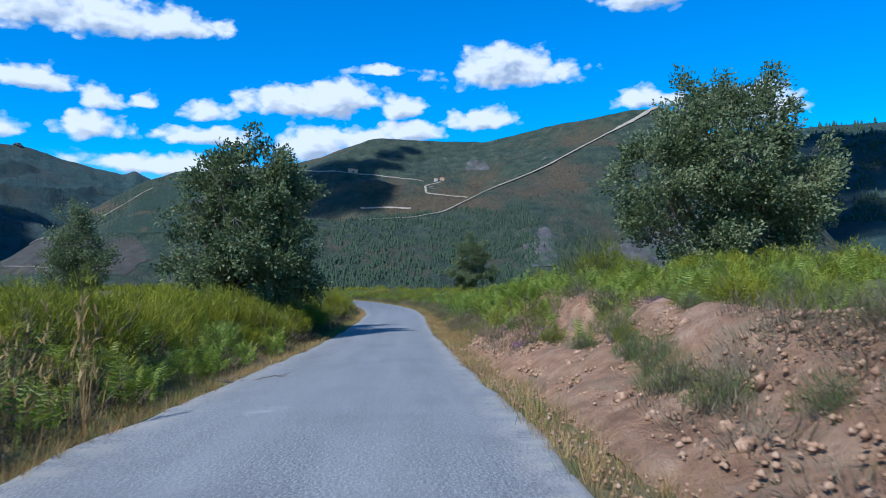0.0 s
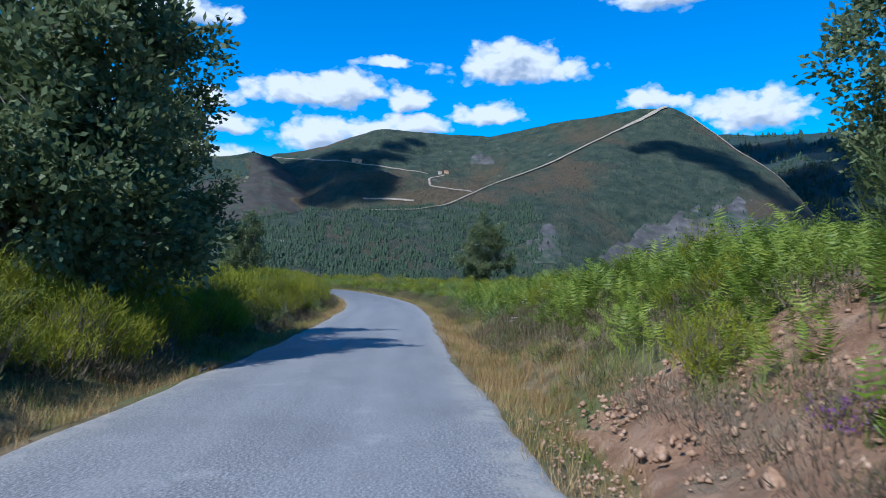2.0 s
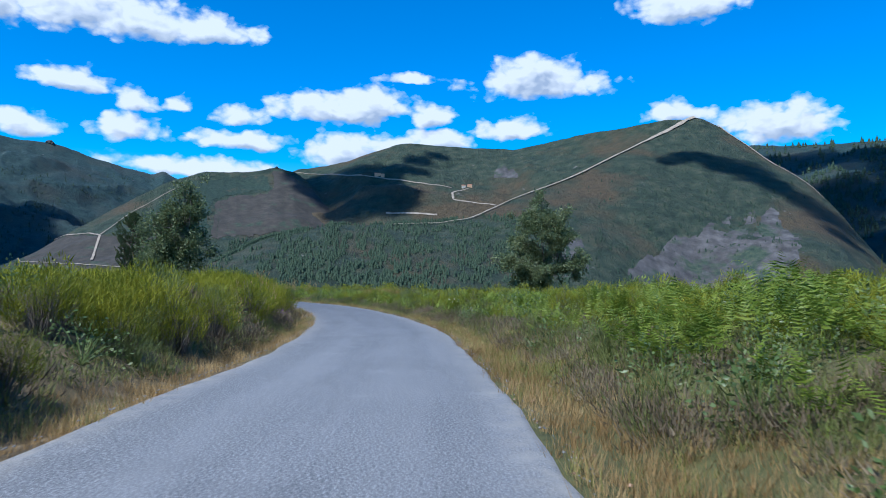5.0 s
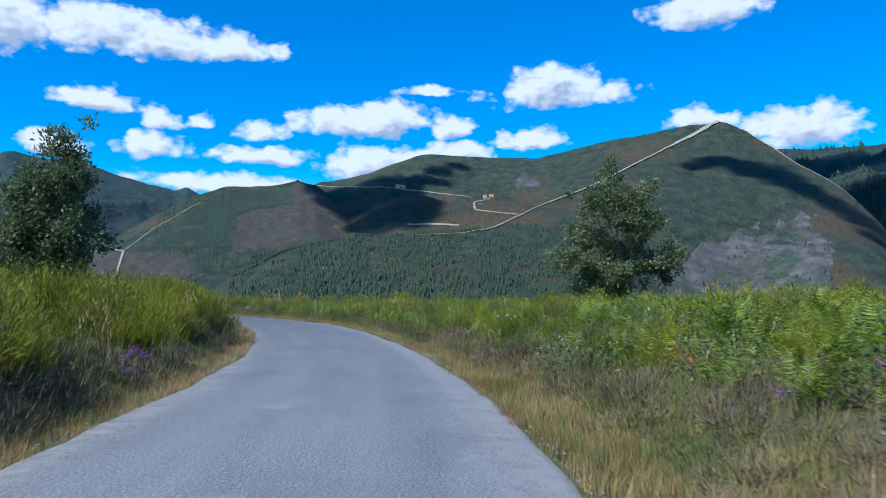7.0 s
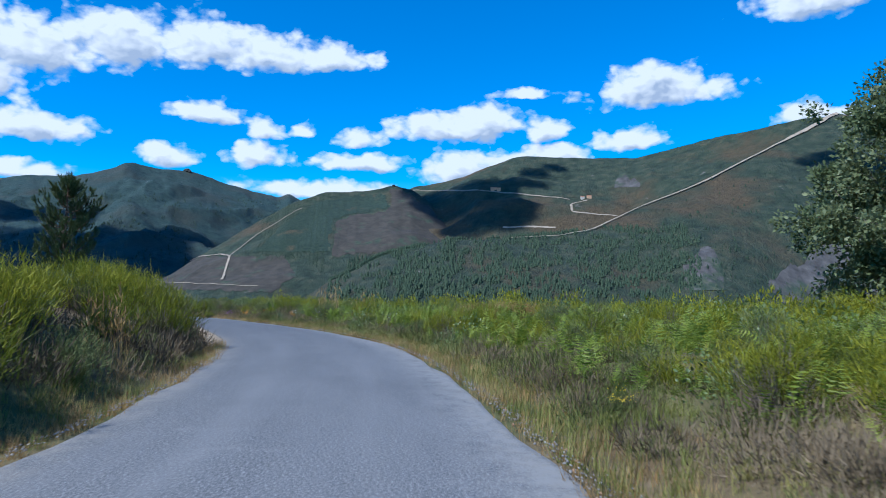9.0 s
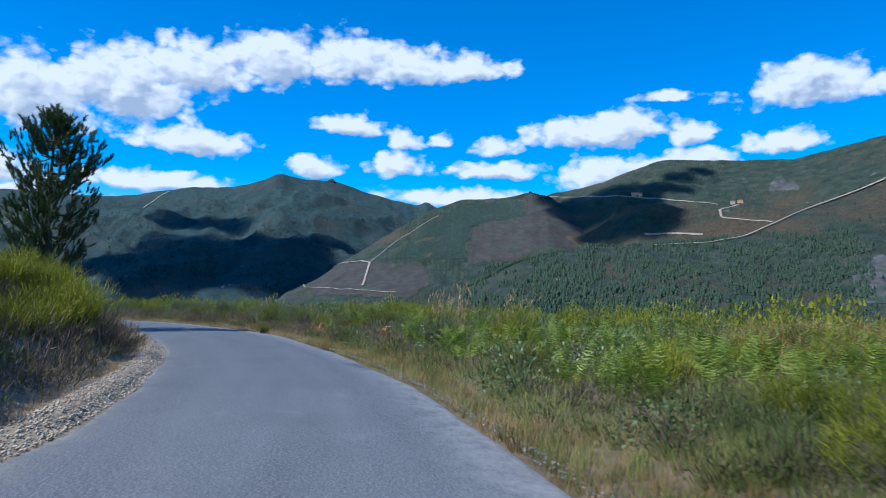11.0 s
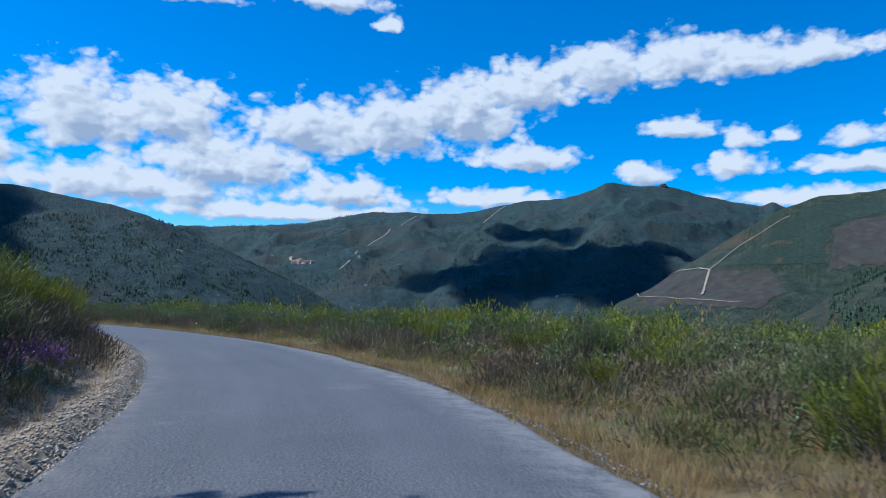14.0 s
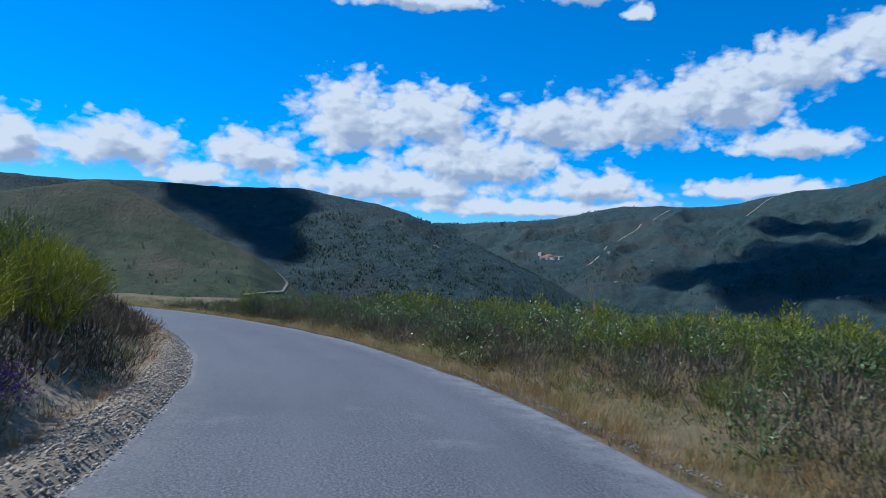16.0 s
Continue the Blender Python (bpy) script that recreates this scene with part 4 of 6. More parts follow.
_rng = np.random.default_rng(12)
for k in range(14):
    a, e = 60.8 + _rng.normal(0, 0.5), 3.0 + _rng.normal(0, 0.16)
    house(on_face(m_horn, np.array([a]), down(m_horn, EYE_B, a, e))[0] + [0, 0, 1], _rng.uniform(12, 20), _rng.uniform(9, 13), _rng.uniform(5, 8), _rng.uniform(0, 90), M_WALL,
          "small pale house with a tile roof in the valley village")
for a, e, w, mt in ((0.9, 7.45, 12, M_SHED), (1.4, 7.4, 10, M_WALL), (8.3, 8.25, 18, M_SHED), (7.9, 8.2, 10, M_SHED)):
    house(on_face(m_back, np.array([a]), down(m_back, EYE_A, a, e))[0] + [0, 0, 2], w, 8, 4, 15, mt, "lone ochre building beside the mountain track")


# ---------------------------------------------------------------- clouds high over the slopes, whose shade lies on them
M_CLOUD = surface("cloud_white", [(0.3, (0.8, 0.8, 0.82)), (0.7, (0.9, 0.9, 0.9))], scale=0.01, bump=0)
_nt = M_CLOUD.node_tree
_mix, _clear = _nt.nodes.new("ShaderNodeMixShader"), _nt.nodes.new("ShaderNodeBsdfTransparent")
_mix.inputs[0].default_value = 0.5
_nt.links.new(_clear.outputs[0], _mix.inputs[1])
_nt.links.new(_nt.nodes["Principled BSDF"].outputs[0], _mix.inputs[2])
_nt.links.new(_mix.outputs[0], _nt.nodes["Material Output"].inputs[0])


def cumulus(m, eye, spots, seed, top=2300.0):
    """A cumulus between the sun and a slope. spots: azimuth, elevation and radius of the shaded places."""
    rng = np.random.default_rng(seed)
    w = np.array(spots, float)
    at = on_face(m, w[:, 0], down(m, eye, w[:, 0], w[:, 1]))
    c = at + np.array(SUN_DIR)[None] * ((top - at[:, 2]) / SUN_DIR.z)[:, None]
    mid = c.mean(0)
    bm = bmesh.new()
    for q, r0 in zip(c - mid, w[:, 2]):
        for k in range(5):
            r = rng.uniform(0.45, 0.75) * r0
            o = rng.uniform(-0.6, 0.6, 2) * r0
            bmesh.ops.create_icosphere(bm, subdivisions=2, radius=1.0, matrix=Matrix.Translation((q[0] + o[0], q[1] + o[1], abs(rng.normal(0, 0.3)) * r)) @ Matrix.Diagonal((r * rng.uniform(0.9, 1.3), r * rng.uniform(0.9, 1.3), r * 0.6, 1)))
    me = bpy.data.meshes.new("cloud")
    bm.to_mesh(me)
    bm.free()
    co = np.empty(len(me.vertices) * 3)
    me.vertices.foreach_get("co", co)
    co = co.reshape(-1, 3)
    rr = w[:, 2].mean()
    co += np.c_[vnoise(co, rr * 0.5, seed, 3), vnoise(co, rr * 0.5, seed + 1, 3), vnoise(co, rr * 0.5, seed + 2, 3)] * rr * 0.3
    co[:, 2] = np.maximum(co[:, 2], -0.15 * rr)
    me.vertices.foreach_set("co", co.ravel())
    me.materials.append(M_CLOUD)
    ob = new("cloud", me)
    ob.location = mid
    tagged(ob, "white cumulus cloud with a flat base over the mountains", "cloud", "clouds over the mountains")


cumulus(m_back, EYE_A, [(14.0, 7.4, 75), (12.6, 7.0, 95), (11.2, 6.2, 105), (9.8, 5.9, 105), (8.6, 6.3, 100), (7.4, 7.0, 85), (9.4, 7.4, 100), (11.2, 7.6, 95), (12.6, 8.0, 70), (7.2, 8.0, 80), (9.0, 8.3, 80), (8.0, 8.7, 75), (10.2, 8.4, 75), (6.2, 8.8, 60), (5.0, 9.4, 45), (3.6, 9.9, 36)], 1)
cumulus(m_peak, EYE_A, [(-14.8, 9.2, 40), (-16.2, 9.4, 52), (-17.7, 9.0, 60), (-19.2, 8.6, 62), (-20.6, 8.0, 58), (-22, 7.2, 52), (-23.6, 6.0, 50), (-25.2, 4.6, 48), (-26.4, 3.2, 44)], 2)
cumulus(m_right, EYE_A, [(-21.5, 8.0, 170), (-24.0, 8.4, 180), (-22.5, 6.0, 190), (-25.0, 5.5, 200), (-28.5, 6.0, 200), (-30.0, 8.0, 190), (-27.5, 8.9, 120), (-32.5, 6.0, 220), (-29.0, 3.5, 200), (-34, 8.5, 200)], 4)
cumulus(m_horn, EYE_B, [(44.0, 4.0, 148), (42.6, 5.2, 148), (41.0, 5.0, 148), (39.6, 4.2, 148), (42.0, 3.2, 162), (44.6, 2.2, 162), (40.0, 2.6, 162), (38.0, 3.4, 148), (36.2, 3.2, 148), (34.2, 3.0, 148), (38.0, 1.6, 162), (35.4, 1.6, 162),
                        (32.4, 4.0, 121), (47.4, 2.7, 135), (49.8, 1.8, 135), (42.0, 1.2, 162), (46.0, 1.0, 148)], 5, 2700)
cumulus(m_left, EYE_C, [(89.6, 6.3, 67), (87.6, 5.9, 74), (85.6, 5.9, 81), (83.6, 5.9, 81), (82.3, 6.5, 67), (86.0, 4.8, 74), (84.2, 4.4, 74), (82.6, 3.4, 67), (82.0, 4.8, 67), (84.0, 7.0, 67), (87.5, 6.9, 67)], 7)


# ---------------------------------------------------------------- trees
M_BARK = surface("grey_bark", [(0.3, (0.07, 0.055, 0.045)), (0.7, (0.19, 0.16, 0.135))], scale=6, bump=0.8, bump_scale=25, bump_dist=0.02, stretch=(1, 1, 0.25))
M_PINE_BARK = surface("pine_bark", [(0.3, (0.06, 0.04, 0.03)), (0.7, (0.17, 0.11, 0.08))], scale=6, bump=0.8, bump_scale=20, bump_dist=0.02, stretch=(1, 1, 0.3))
M_LEAF = foliage("grey_green_leaf", [(0.1, (0.052, 0.074, 0.032)), (0.5, (0.110, 0.145, 0.064)), (0.95, (0.215, 0.245, 0.125))], through=0.38, rough=0.5, specular=0.25)
M_NEEDLE = foliage("pine_needle", [(0.1, (0.026, 0.045, 0.016)), (0.5, (0.055, 0.085, 0.028)), (0.95, (0.110, 0.135, 0.045))], through=0.15, rough=0.5, specular=0.4)


def tube(points, radii, sides=7):
    p, r = np.asarray(points, float), np.asarray(radii, float)
    t = np.gradient(p, axis=0)
    t /= np.linalg.norm(t, axis=1)[:, None] + 1e-9
    ref = np.where(np.abs(t[:, 2:3]) > 0.9, [[1.0, 0, 0]], [[0, 0, 1.0]])
    u = np.cross(t, ref)
    u /= np.linalg.norm(u, axis=1)[:, None] + 1e-9
    w = np.cross(t, u)
    ang = np.arange(sides) * 2 * np.pi / sides
    v = p[:, None] + r[:, None, None] * (u[:, None] * np.cos(ang)[None, :, None] + w[:, None] * np.sin(ang)[None, :, None])
    n = len(p)
    i = (np.arange(n - 1)[:, None] * sides + np.arange(sides)[None]).ravel()
    j = (np.arange(n - 1)[:, None] * sides + (np.arange(sides)[None] + 1) % sides).ravel()
    return v.reshape(-1, 3), np.c_[i, j, j + sides, i + sides]


def join(blocks):
    vs, fs, o = [], [], 0
    for v, f in blocks:
        vs.append(v)
        fs.append(f + o)
        o += len(v)
    return np.concatenate(vs), np.concatenate(fs)


def leaves(centres, dirs, length, width, rng):
    """A folded diamond leaf at each place, along its direction."""
    n = len(centres)
    d = dirs / (np.linalg.norm(dirs, axis=1)[:, None] + 1e-9)
    s = np.cross(d, rng.normal(size=(n, 3)))
    s /= np.linalg.norm(s, axis=1)[:, None] + 1e-9
    up = np.cross(s, d)
    L = (length * (0.6 + 0.7 * rng.random(n)))[:, None]
    W = (width * (0.7 + 0.6 * rng.random(n)))[:, None]
    v = np.stack([centres, centres + d * L * 0.5 + s * W + up * W * 0.3, centres + d * L, centres + d * L * 0.5 - s * W + up * W * 0.3], 1).reshape(-1, 3)
    b = np.arange(n)[:, None] * 4
    return v, (b + np.array([[0, 1, 2, 3]]))


def bent(a, b, rng, n=6, sag=0.08):
    a, b = np.asarray(a, float), np.asarray(b, float)
    t = np.linspace(0, 1, n)[:, None]
    mid = rng.normal(size=3) * np.linalg.norm(b - a) * sag
    return a + (b - a) * t + mid * (np.sin(t * np.pi))


def broadleaf(name, at, lobes, stems, n_leaves, leaf, material, label, seed, clump=0.42, radius=0.16):
    """A tree: stems that split towards the lobes of the crown, twigs, and leaves in clumps round the twigs' ends. lobes: x, y, z, rx, ry, rz from the foot."""
    rng = np.random.default_rng(seed)
    root = new(name)
    root.location = at
    wood, limbs, tips = [], [], []
    vol = np.array([l[3] * l[4] * l[5] for l in lobes]) ** 0.8
    for k in range(stems):
        a = rng.uniform(0, 6.28)
        foot = np.array([math.cos(a), math.sin(a), 0]) * radius * (0.8 if stems > 1 else 0)
        fork = np.array([math.cos(a) * 0.5, math.sin(a) * 0.5, 1.3]) * (1 if stems > 1 else 0.6) + rng.normal(size=3) * 0.12
        p = bent(foot - [0, 0, 0.4], fork, rng, 6)
        wood.append(tube(p, np.linspace(radius, radius * 0.75, 6) / (1.0 if stems == 1 else 1.35)))
        for i, l in enumerate(lobes):
            if stems > 1 and i % stems != k:
                continue
            c = np.array(l[:3], float)
            p = bent(fork, c, rng, 8)
            limb = [tube(p, np.linspace(radius * 0.62, radius * 0.18, 8), 6)]
            limbs.append(limb)
            for q in range(max(6, int(36 * vol[i] / vol.sum() * len(lobes) ** 0.5))):
                d = rng.normal(size=3)
                d /= np.linalg.norm(d)
                tip = c + d * np.array(l[3:]) * rng.uniform(0.55, 1.0) ** 0.6
                if tip[2] < 0.35:
                    continue
                b = bent(p[rng.integers(3, 8)], tip, rng, 5, 0.12)
                limb.append(tube(b, np.linspace(radius * 0.16, 0.008, 5), 4))
                tips.append((tip, d))
                for _ in range(4):
                    t2 = tip + rng.normal(size=3) * clump * 0.9
                    limb.append(tube(bent(b[3], t2, rng, 3, 0.1), np.linspace(0.014, 0.005, 3), 3))
                    tips.append((t2, d))
    v, f = join(wood)
    trunk = part("trunk", mesh_from("trunk", v, f, M_BARK, True), root, "grey-brown trunk")
    for limb in limbs:
        part("limb", mesh_from("limb", *join(limb), M_BARK, True), trunk)
    T = np.array([t for t, _ in tips])
    D = np.array([d for _, d in tips])
    idx = rng.integers(0, len(T), n_leaves)
    g = np.clip(rng.normal(size=(n_leaves, 3)), -1.9, 1.9) * clump * np.array([0.5, 0.5, 0.48])
    c = T[idx] + g
    dirs = g * 1.2 + D[idx] * 0.5 + rng.normal(size=(n_leaves, 3)) * 0.4 + [0, 0, 0.15]
    v, f = leaves(c, dirs, leaf, leaf * 0.30, rng)
    part("crown", mesh_from("crown", v, f, material), root)
    tagged(root, label, "tree")
    return root


def ground_at(x, y):
    return float(land(np.array([[x, y]]))[0])


def tree_at(x, y, **k):
    return broadleaf("tree", (x, y, ground_at(x, y)), **k)


# big many-stemmed tree on the bank
tree_at(12.7, 34.0, lobes=[(0.2, 0, 5.6, 3.2, 3.0, 3.2), (-2.9, -0.4, 4.4, 2.1, 2.2, 2.6), (2.9, 0.3, 4.2, 2.2, 2.4, 2.6), (-1.2, 0, 7.6, 1.8, 1.8, 1.6), (1.4, 0.3, 7.7, 2.0, 1.8, 1.7), (-3.2, 0, 2.3, 1.7, 1.7, 1.3),
                          (3.2, 0, 2.2, 1.7, 1.8, 1.2), (0, -1.4, 3.2, 2.2, 1.6, 1.6), (-1.4, -0.8, 1.7, 2.2, 1.8, 1.1), (1.6, -0.8, 1.6, 2.2, 1.8, 1.1)], stems=4, n_leaves=56000, leaf=0.19, material=M_LEAF, seed=3, clump=0.5, radius=0.17,
        label="broad many-stemmed grey-green tree standing on the bank")
# the tree whose shade lies on the road
tree_at(-9.75, 31.7, lobes=[(0.3, 0, 4.8, 2.3, 2.3, 2.5), (-1.4, 0.2, 3.2, 2.0, 2.1, 2.0), (1.6, -0.1, 3.4, 1.7, 1.9, 2.0), (1.2, -0.4, 6.4, 1.4, 1.3, 1.5), (-0.8, 0, 6.0, 1.4, 1.5, 1.3), (0, 0, 2.0, 2.4, 2.2, 1.3),
                           (2.2, 0.3, 5.2, 1.2, 1.3, 1.4), (0.6, -2.3, 4.2, 1.7, 1.5, 1.9), (1.7, -1.7, 2.6, 1.6, 1.5, 1.5), (2.2, -0.4, 1.6, 1.6, 1.8, 1.1), (-0.6, 2.4, 4.4, 1.9, 1.8, 2.1), (-0.2, 3.9, 3.8, 1.6, 1.5, 1.9), (0.8, 2.2, 2.8, 1.6, 1.6, 1.5), (0.3, 5.2, 3.6, 1.6, 1.6, 2.2), (0.2, 5.0, 5.6, 1.3, 1.3, 1.4), (0.4, 5.0, 1.8, 1.6, 1.6, 1.2)], stems=2, n_leaves=56000, leaf=0.18, material=M_LEAF, seed=5, clump=0.42, radius=0.15,
        label="dense grey-green tree beside the road with low branches")
tree_at(-27.0, 50.5, lobes=[(0, 0, 4.6, 1.6, 1.6, 2.2), (-1.0, 0, 3.0, 1.5, 1.5, 1.6), (1.1, 0, 3.0, 1.5, 1.5, 1.6), (0.1, 0, 6.4, 0.8, 0.8, 1.2)], stems=1, n_leaves=18000, leaf=0.17, material=M_LEAF, seed=7,
        label="small dark green tree among the scrub")
tree_at(-21.0, 84.0, lobes=[(0.5, 0, 4.4, 1.0, 1.0, 2.0), (-1.0, 0, 2.9, 1.4, 1.4, 1.7), (0.8, 0, 5.5, 0.75, 0.75, 0.9), (0.7, 0, 4.9, 0.85, 0.85, 1.0), (1.1, 0.2, 2.8, 1.1, 1.1, 1.5), (-0.4, 0, 1.5, 1.8, 1.6, 1.0)], stems=2, n_leaves=20000, leaf=0.16,
        material=M_LEAF, seed=9, clump=0.32, radius=0.09, label="slender young green tree with an open ragged crown")
tree_at(2.3, 100.5, lobes=[(0, 0, 5.0, 2.0, 2.0, 2.2), (-1.8, 0, 3.4, 1.5, 1.6, 1.8), (1.9, 0, 3.6, 1.6, 1.6, 1.8), (-0.4, 0, 7.0, 1.3, 1.3, 1.4), (1.0, 0, 6.2, 1.3, 1.3, 1.4), (-1.6, 0, 1.6, 1.4, 1.4, 1.1), (-0.2, 0, 2.2, 1.6, 1.6, 1.5)], stems=3, n_leaves=42000,
        leaf=0.17, material=M_LEAF, seed=11, clump=0.36, radius=0.1, label="light green tree with pale stems above the bracken")


def pine(at, height, label, seed):
    """A young pine: whorls of rising limbs that end in upright brushes of needles."""
    rng = np.random.default_rng(seed)
    root = new("pine_tree")
    root.location = at
    trunk = bent((0, 0, -0.4), (0.1, 0.05, height), rng, 14, 0.01)
    stem = part("trunk", mesh_from("trunk", *tube(trunk, np.linspace(0.15, 0.02, 14), 8), M_PINE_BARK, True), root, "straight dark brown trunk")
    brush = []
    for z in np.arange(1.0, height - 0.3, 0.30):
        reach = np.interp(z / height, [0.1, 0.3, 0.6, 0.75, 0.88, 1.0], [1.3, 1.55, 1.75, 1.3, 0.75, 0.2])
        for k in range(rng.integers(4, 7)):
            a = rng.uniform(0, 6.28)
            r = reach * rng.uniform(0.55, 1.1)
            lift = r * rng.uniform(0.35, 0.85)
            base = np.array([0.1 * z / height, 0, z])
            tip = base + [math.cos(a) * r, math.sin(a) * r, lift]
            p = bent(base, tip, rng, 6, 0.05)
            p[:, 2] += -0.25 * r * np.sin(np.linspace(0, np.pi, 6))
            part("limb", mesh_from("limb", *tube(p, np.linspace(0.035, 0.010, 6), 4), M_PINE_BARK, True), stem)
            for _ in range(rng.integers(9, 15)):
                o = p[rng.integers(2, 6)] + rng.normal(size=3) * 0.10
                d = np.array([math.cos(a) * 0.5, math.sin(a) * 0.5, 1.0]) + rng.normal(size=3) * 0.3
                brush.append((o, d / np.linalg.norm(d), rng.uniform(0.22, 0.46)))
    brush.append((np.array([0.1, 0.05, height - 0.2]), np.array([0, 0, 1.0]), 0.6))
    O, D, L = np.array([b[0] for b in brush]), np.array([b[1] for b in brush]), np.array([b[2] for b in brush])
    per = 105
    i = np.repeat(np.arange(len(O)), per)
    t = rng.random(len(i))
    c = O[i] + D[i] * (L[i] * t)[:, None]
    dirs = D[i] * 1.1 + rng.normal(size=(len(i), 3)) * 0.5
    dirs /= np.linalg.norm(dirs, axis=1)[:, None]
    s = np.cross(dirs, rng.normal(size=dirs.shape))
    s /= np.linalg.norm(s, axis=1)[:, None]
    ln = rng.uniform(0.10, 0.19, len(i))[:, None]
    v = np.stack([c - s * 0.009, c + s * 0.009, c + dirs * ln], 1).reshape(-1, 3)
    part("crown", mesh_from("crown", v, np.arange(len(v)).reshape(-1, 3), M_NEEDLE), root, "upright brushes of dark green needles")
    tagged(root, label, "tree")


pine((-37.4, 111.7, ground_at(-37.4, 111.7)), 6.8, "young pine with upswept limbs beside the bend", 4)


# ---------------------------------------------------------------- growth along the road
M_BROOM = foliage("broom_green", [(0.05, (0.026, 0.036, 0.003)), (0.45, (0.112, 0.130, 0.008)), (0.95, (0.270, 0.262, 0.018))], through=0.2, rough=0.6, specular=0.2)
M_BROOM_GREY = foliage("broom_grey_green", [(0.05, (0.036, 0.050, 0.016)), (0.5, (0.092, 0.116, 0.036)), (0.95, (0.175, 0.190, 0.070))], through=0.15, rough=0.6, specular=0.2)
M_FERN = foliage("bracken_green", [(0.05, (0.055, 0.090, 0.010)), (0.5, (0.145, 0.205, 0.022)), (0.95, (0.280, 0.325, 0.050))], through=0.4, rough=0.5, specular=0.3)
M_FERN_DEAD = foliage("bracken_orange", [(0.1, (0.30, 0.11, 0.02)), (0.5, (0.48, 0.20, 0.03)), (0.95, (0.60, 0.32, 0.06))], through=0.3, rough=0.6)
M_HEATH = foliage("heath_brown", [(0.05, (0.046, 0.037, 0.026)), (0.5, (0.118, 0.090, 0.058)), (0.95, (0.220, 0.170, 0.110))], through=0.1, rough=0.7, specular=0.15)
M_HEATH_GREEN = foliage("heath_green", [(0.05, (0.036, 0.050, 0.014)), (0.5, (0.095, 0.112, 0.032)), (0.95, (0.175, 0.180, 0.062))], through=0.15, rough=0.7, specular=0.15)
M_SHRUB = foliage("shrub_leaf", [(0.05, (0.039, 0.068, 0.018)), (0.5, (0.091, 0.137, 0.036)), (0.95, (0.169, 0.208, 0.078))], through=0.25, rough=0.45, specular=0.5)
M_DRY = foliage("dry_grass", [(0.05, (0.15, 0.085, 0.030)), (0.5, (0.31, 0.200, 0.082)), (0.95, (0.50, 0.36, 0.170))], through=0.3, rough=0.7, specular=0.15)
M_GRASS = foliage("green_grass", [(0.05, (0.091, 0.117, 0.026)), (0.5, (0.182, 0.202, 0.049)), (0.95, (0.351, 0.312, 0.111))], through=0.3, rough=0.6, specular=0.2)
M_PURPLE = foliage("heather_flower", [(0.1, (0.13, 0.035, 0.17)), (0.5, (0.23, 0.08, 0.28)), (0.95, (0.34, 0.14, 0.35))], through=0.3)
M_PINK = foliage("bell_heather_flower", [(0.1, (0.26, 0.035, 0.14)), (0.9, (0.46, 0.10, 0.27))], through=0.3)
M_YELLOW = foliage("yellow_flower", [(0.1, (0.55, 0.36, 0.01)), (0.9, (0.80, 0.60, 0.03))], through=0.3)
M_WHITE = foliage("white_flower", [(0.1, (0.62, 0.62, 0.55)), (0.9, (0.80, 0.80, 0.74))], through=0.2)


def blades(foot, tip, width, rng, mid=0.55, bow=0.12):
    """Tapering blades from foot to tip, each a quad and a point, bowed outwards."""
    n = len(foot)
    d = tip - foot
    s = np.cross(d, rng.normal(size=(n, 3)))
    s /= np.linalg.norm(s, axis=1)[:, None] + 1e-9
    w = np.broadcast_to(np.asarray(width, float), (n,))[:, None]
    m = foot + d * mid + s * 0 + np.c_[np.zeros((n, 2)), np.linalg.norm(d, axis=1) * bow]
    v = np.stack([foot - s * w, foot + s * w, m + s * w * 0.8, m - s * w * 0.8, tip], 1).reshape(-1, 3)
    b = np.arange(n)[:, None] * 5
    f = np.concatenate([b + [[0, 1, 2]], b + [[0, 2, 3]], b + [[3, 2, 4]]])
    return v, f


def spikes(foot, tip, width, rng):
    n = len(foot)
    s = np.cross(tip - foot, rng.normal(size=(n, 3)))
    s /= np.linalg.norm(s, axis=1)[:, None] + 1e-9
    v = np.stack([foot - s * width, foot + s * width, tip], 1).reshape(-1, 3)
    return v, np.arange(len(v)).reshape(-1, 3)


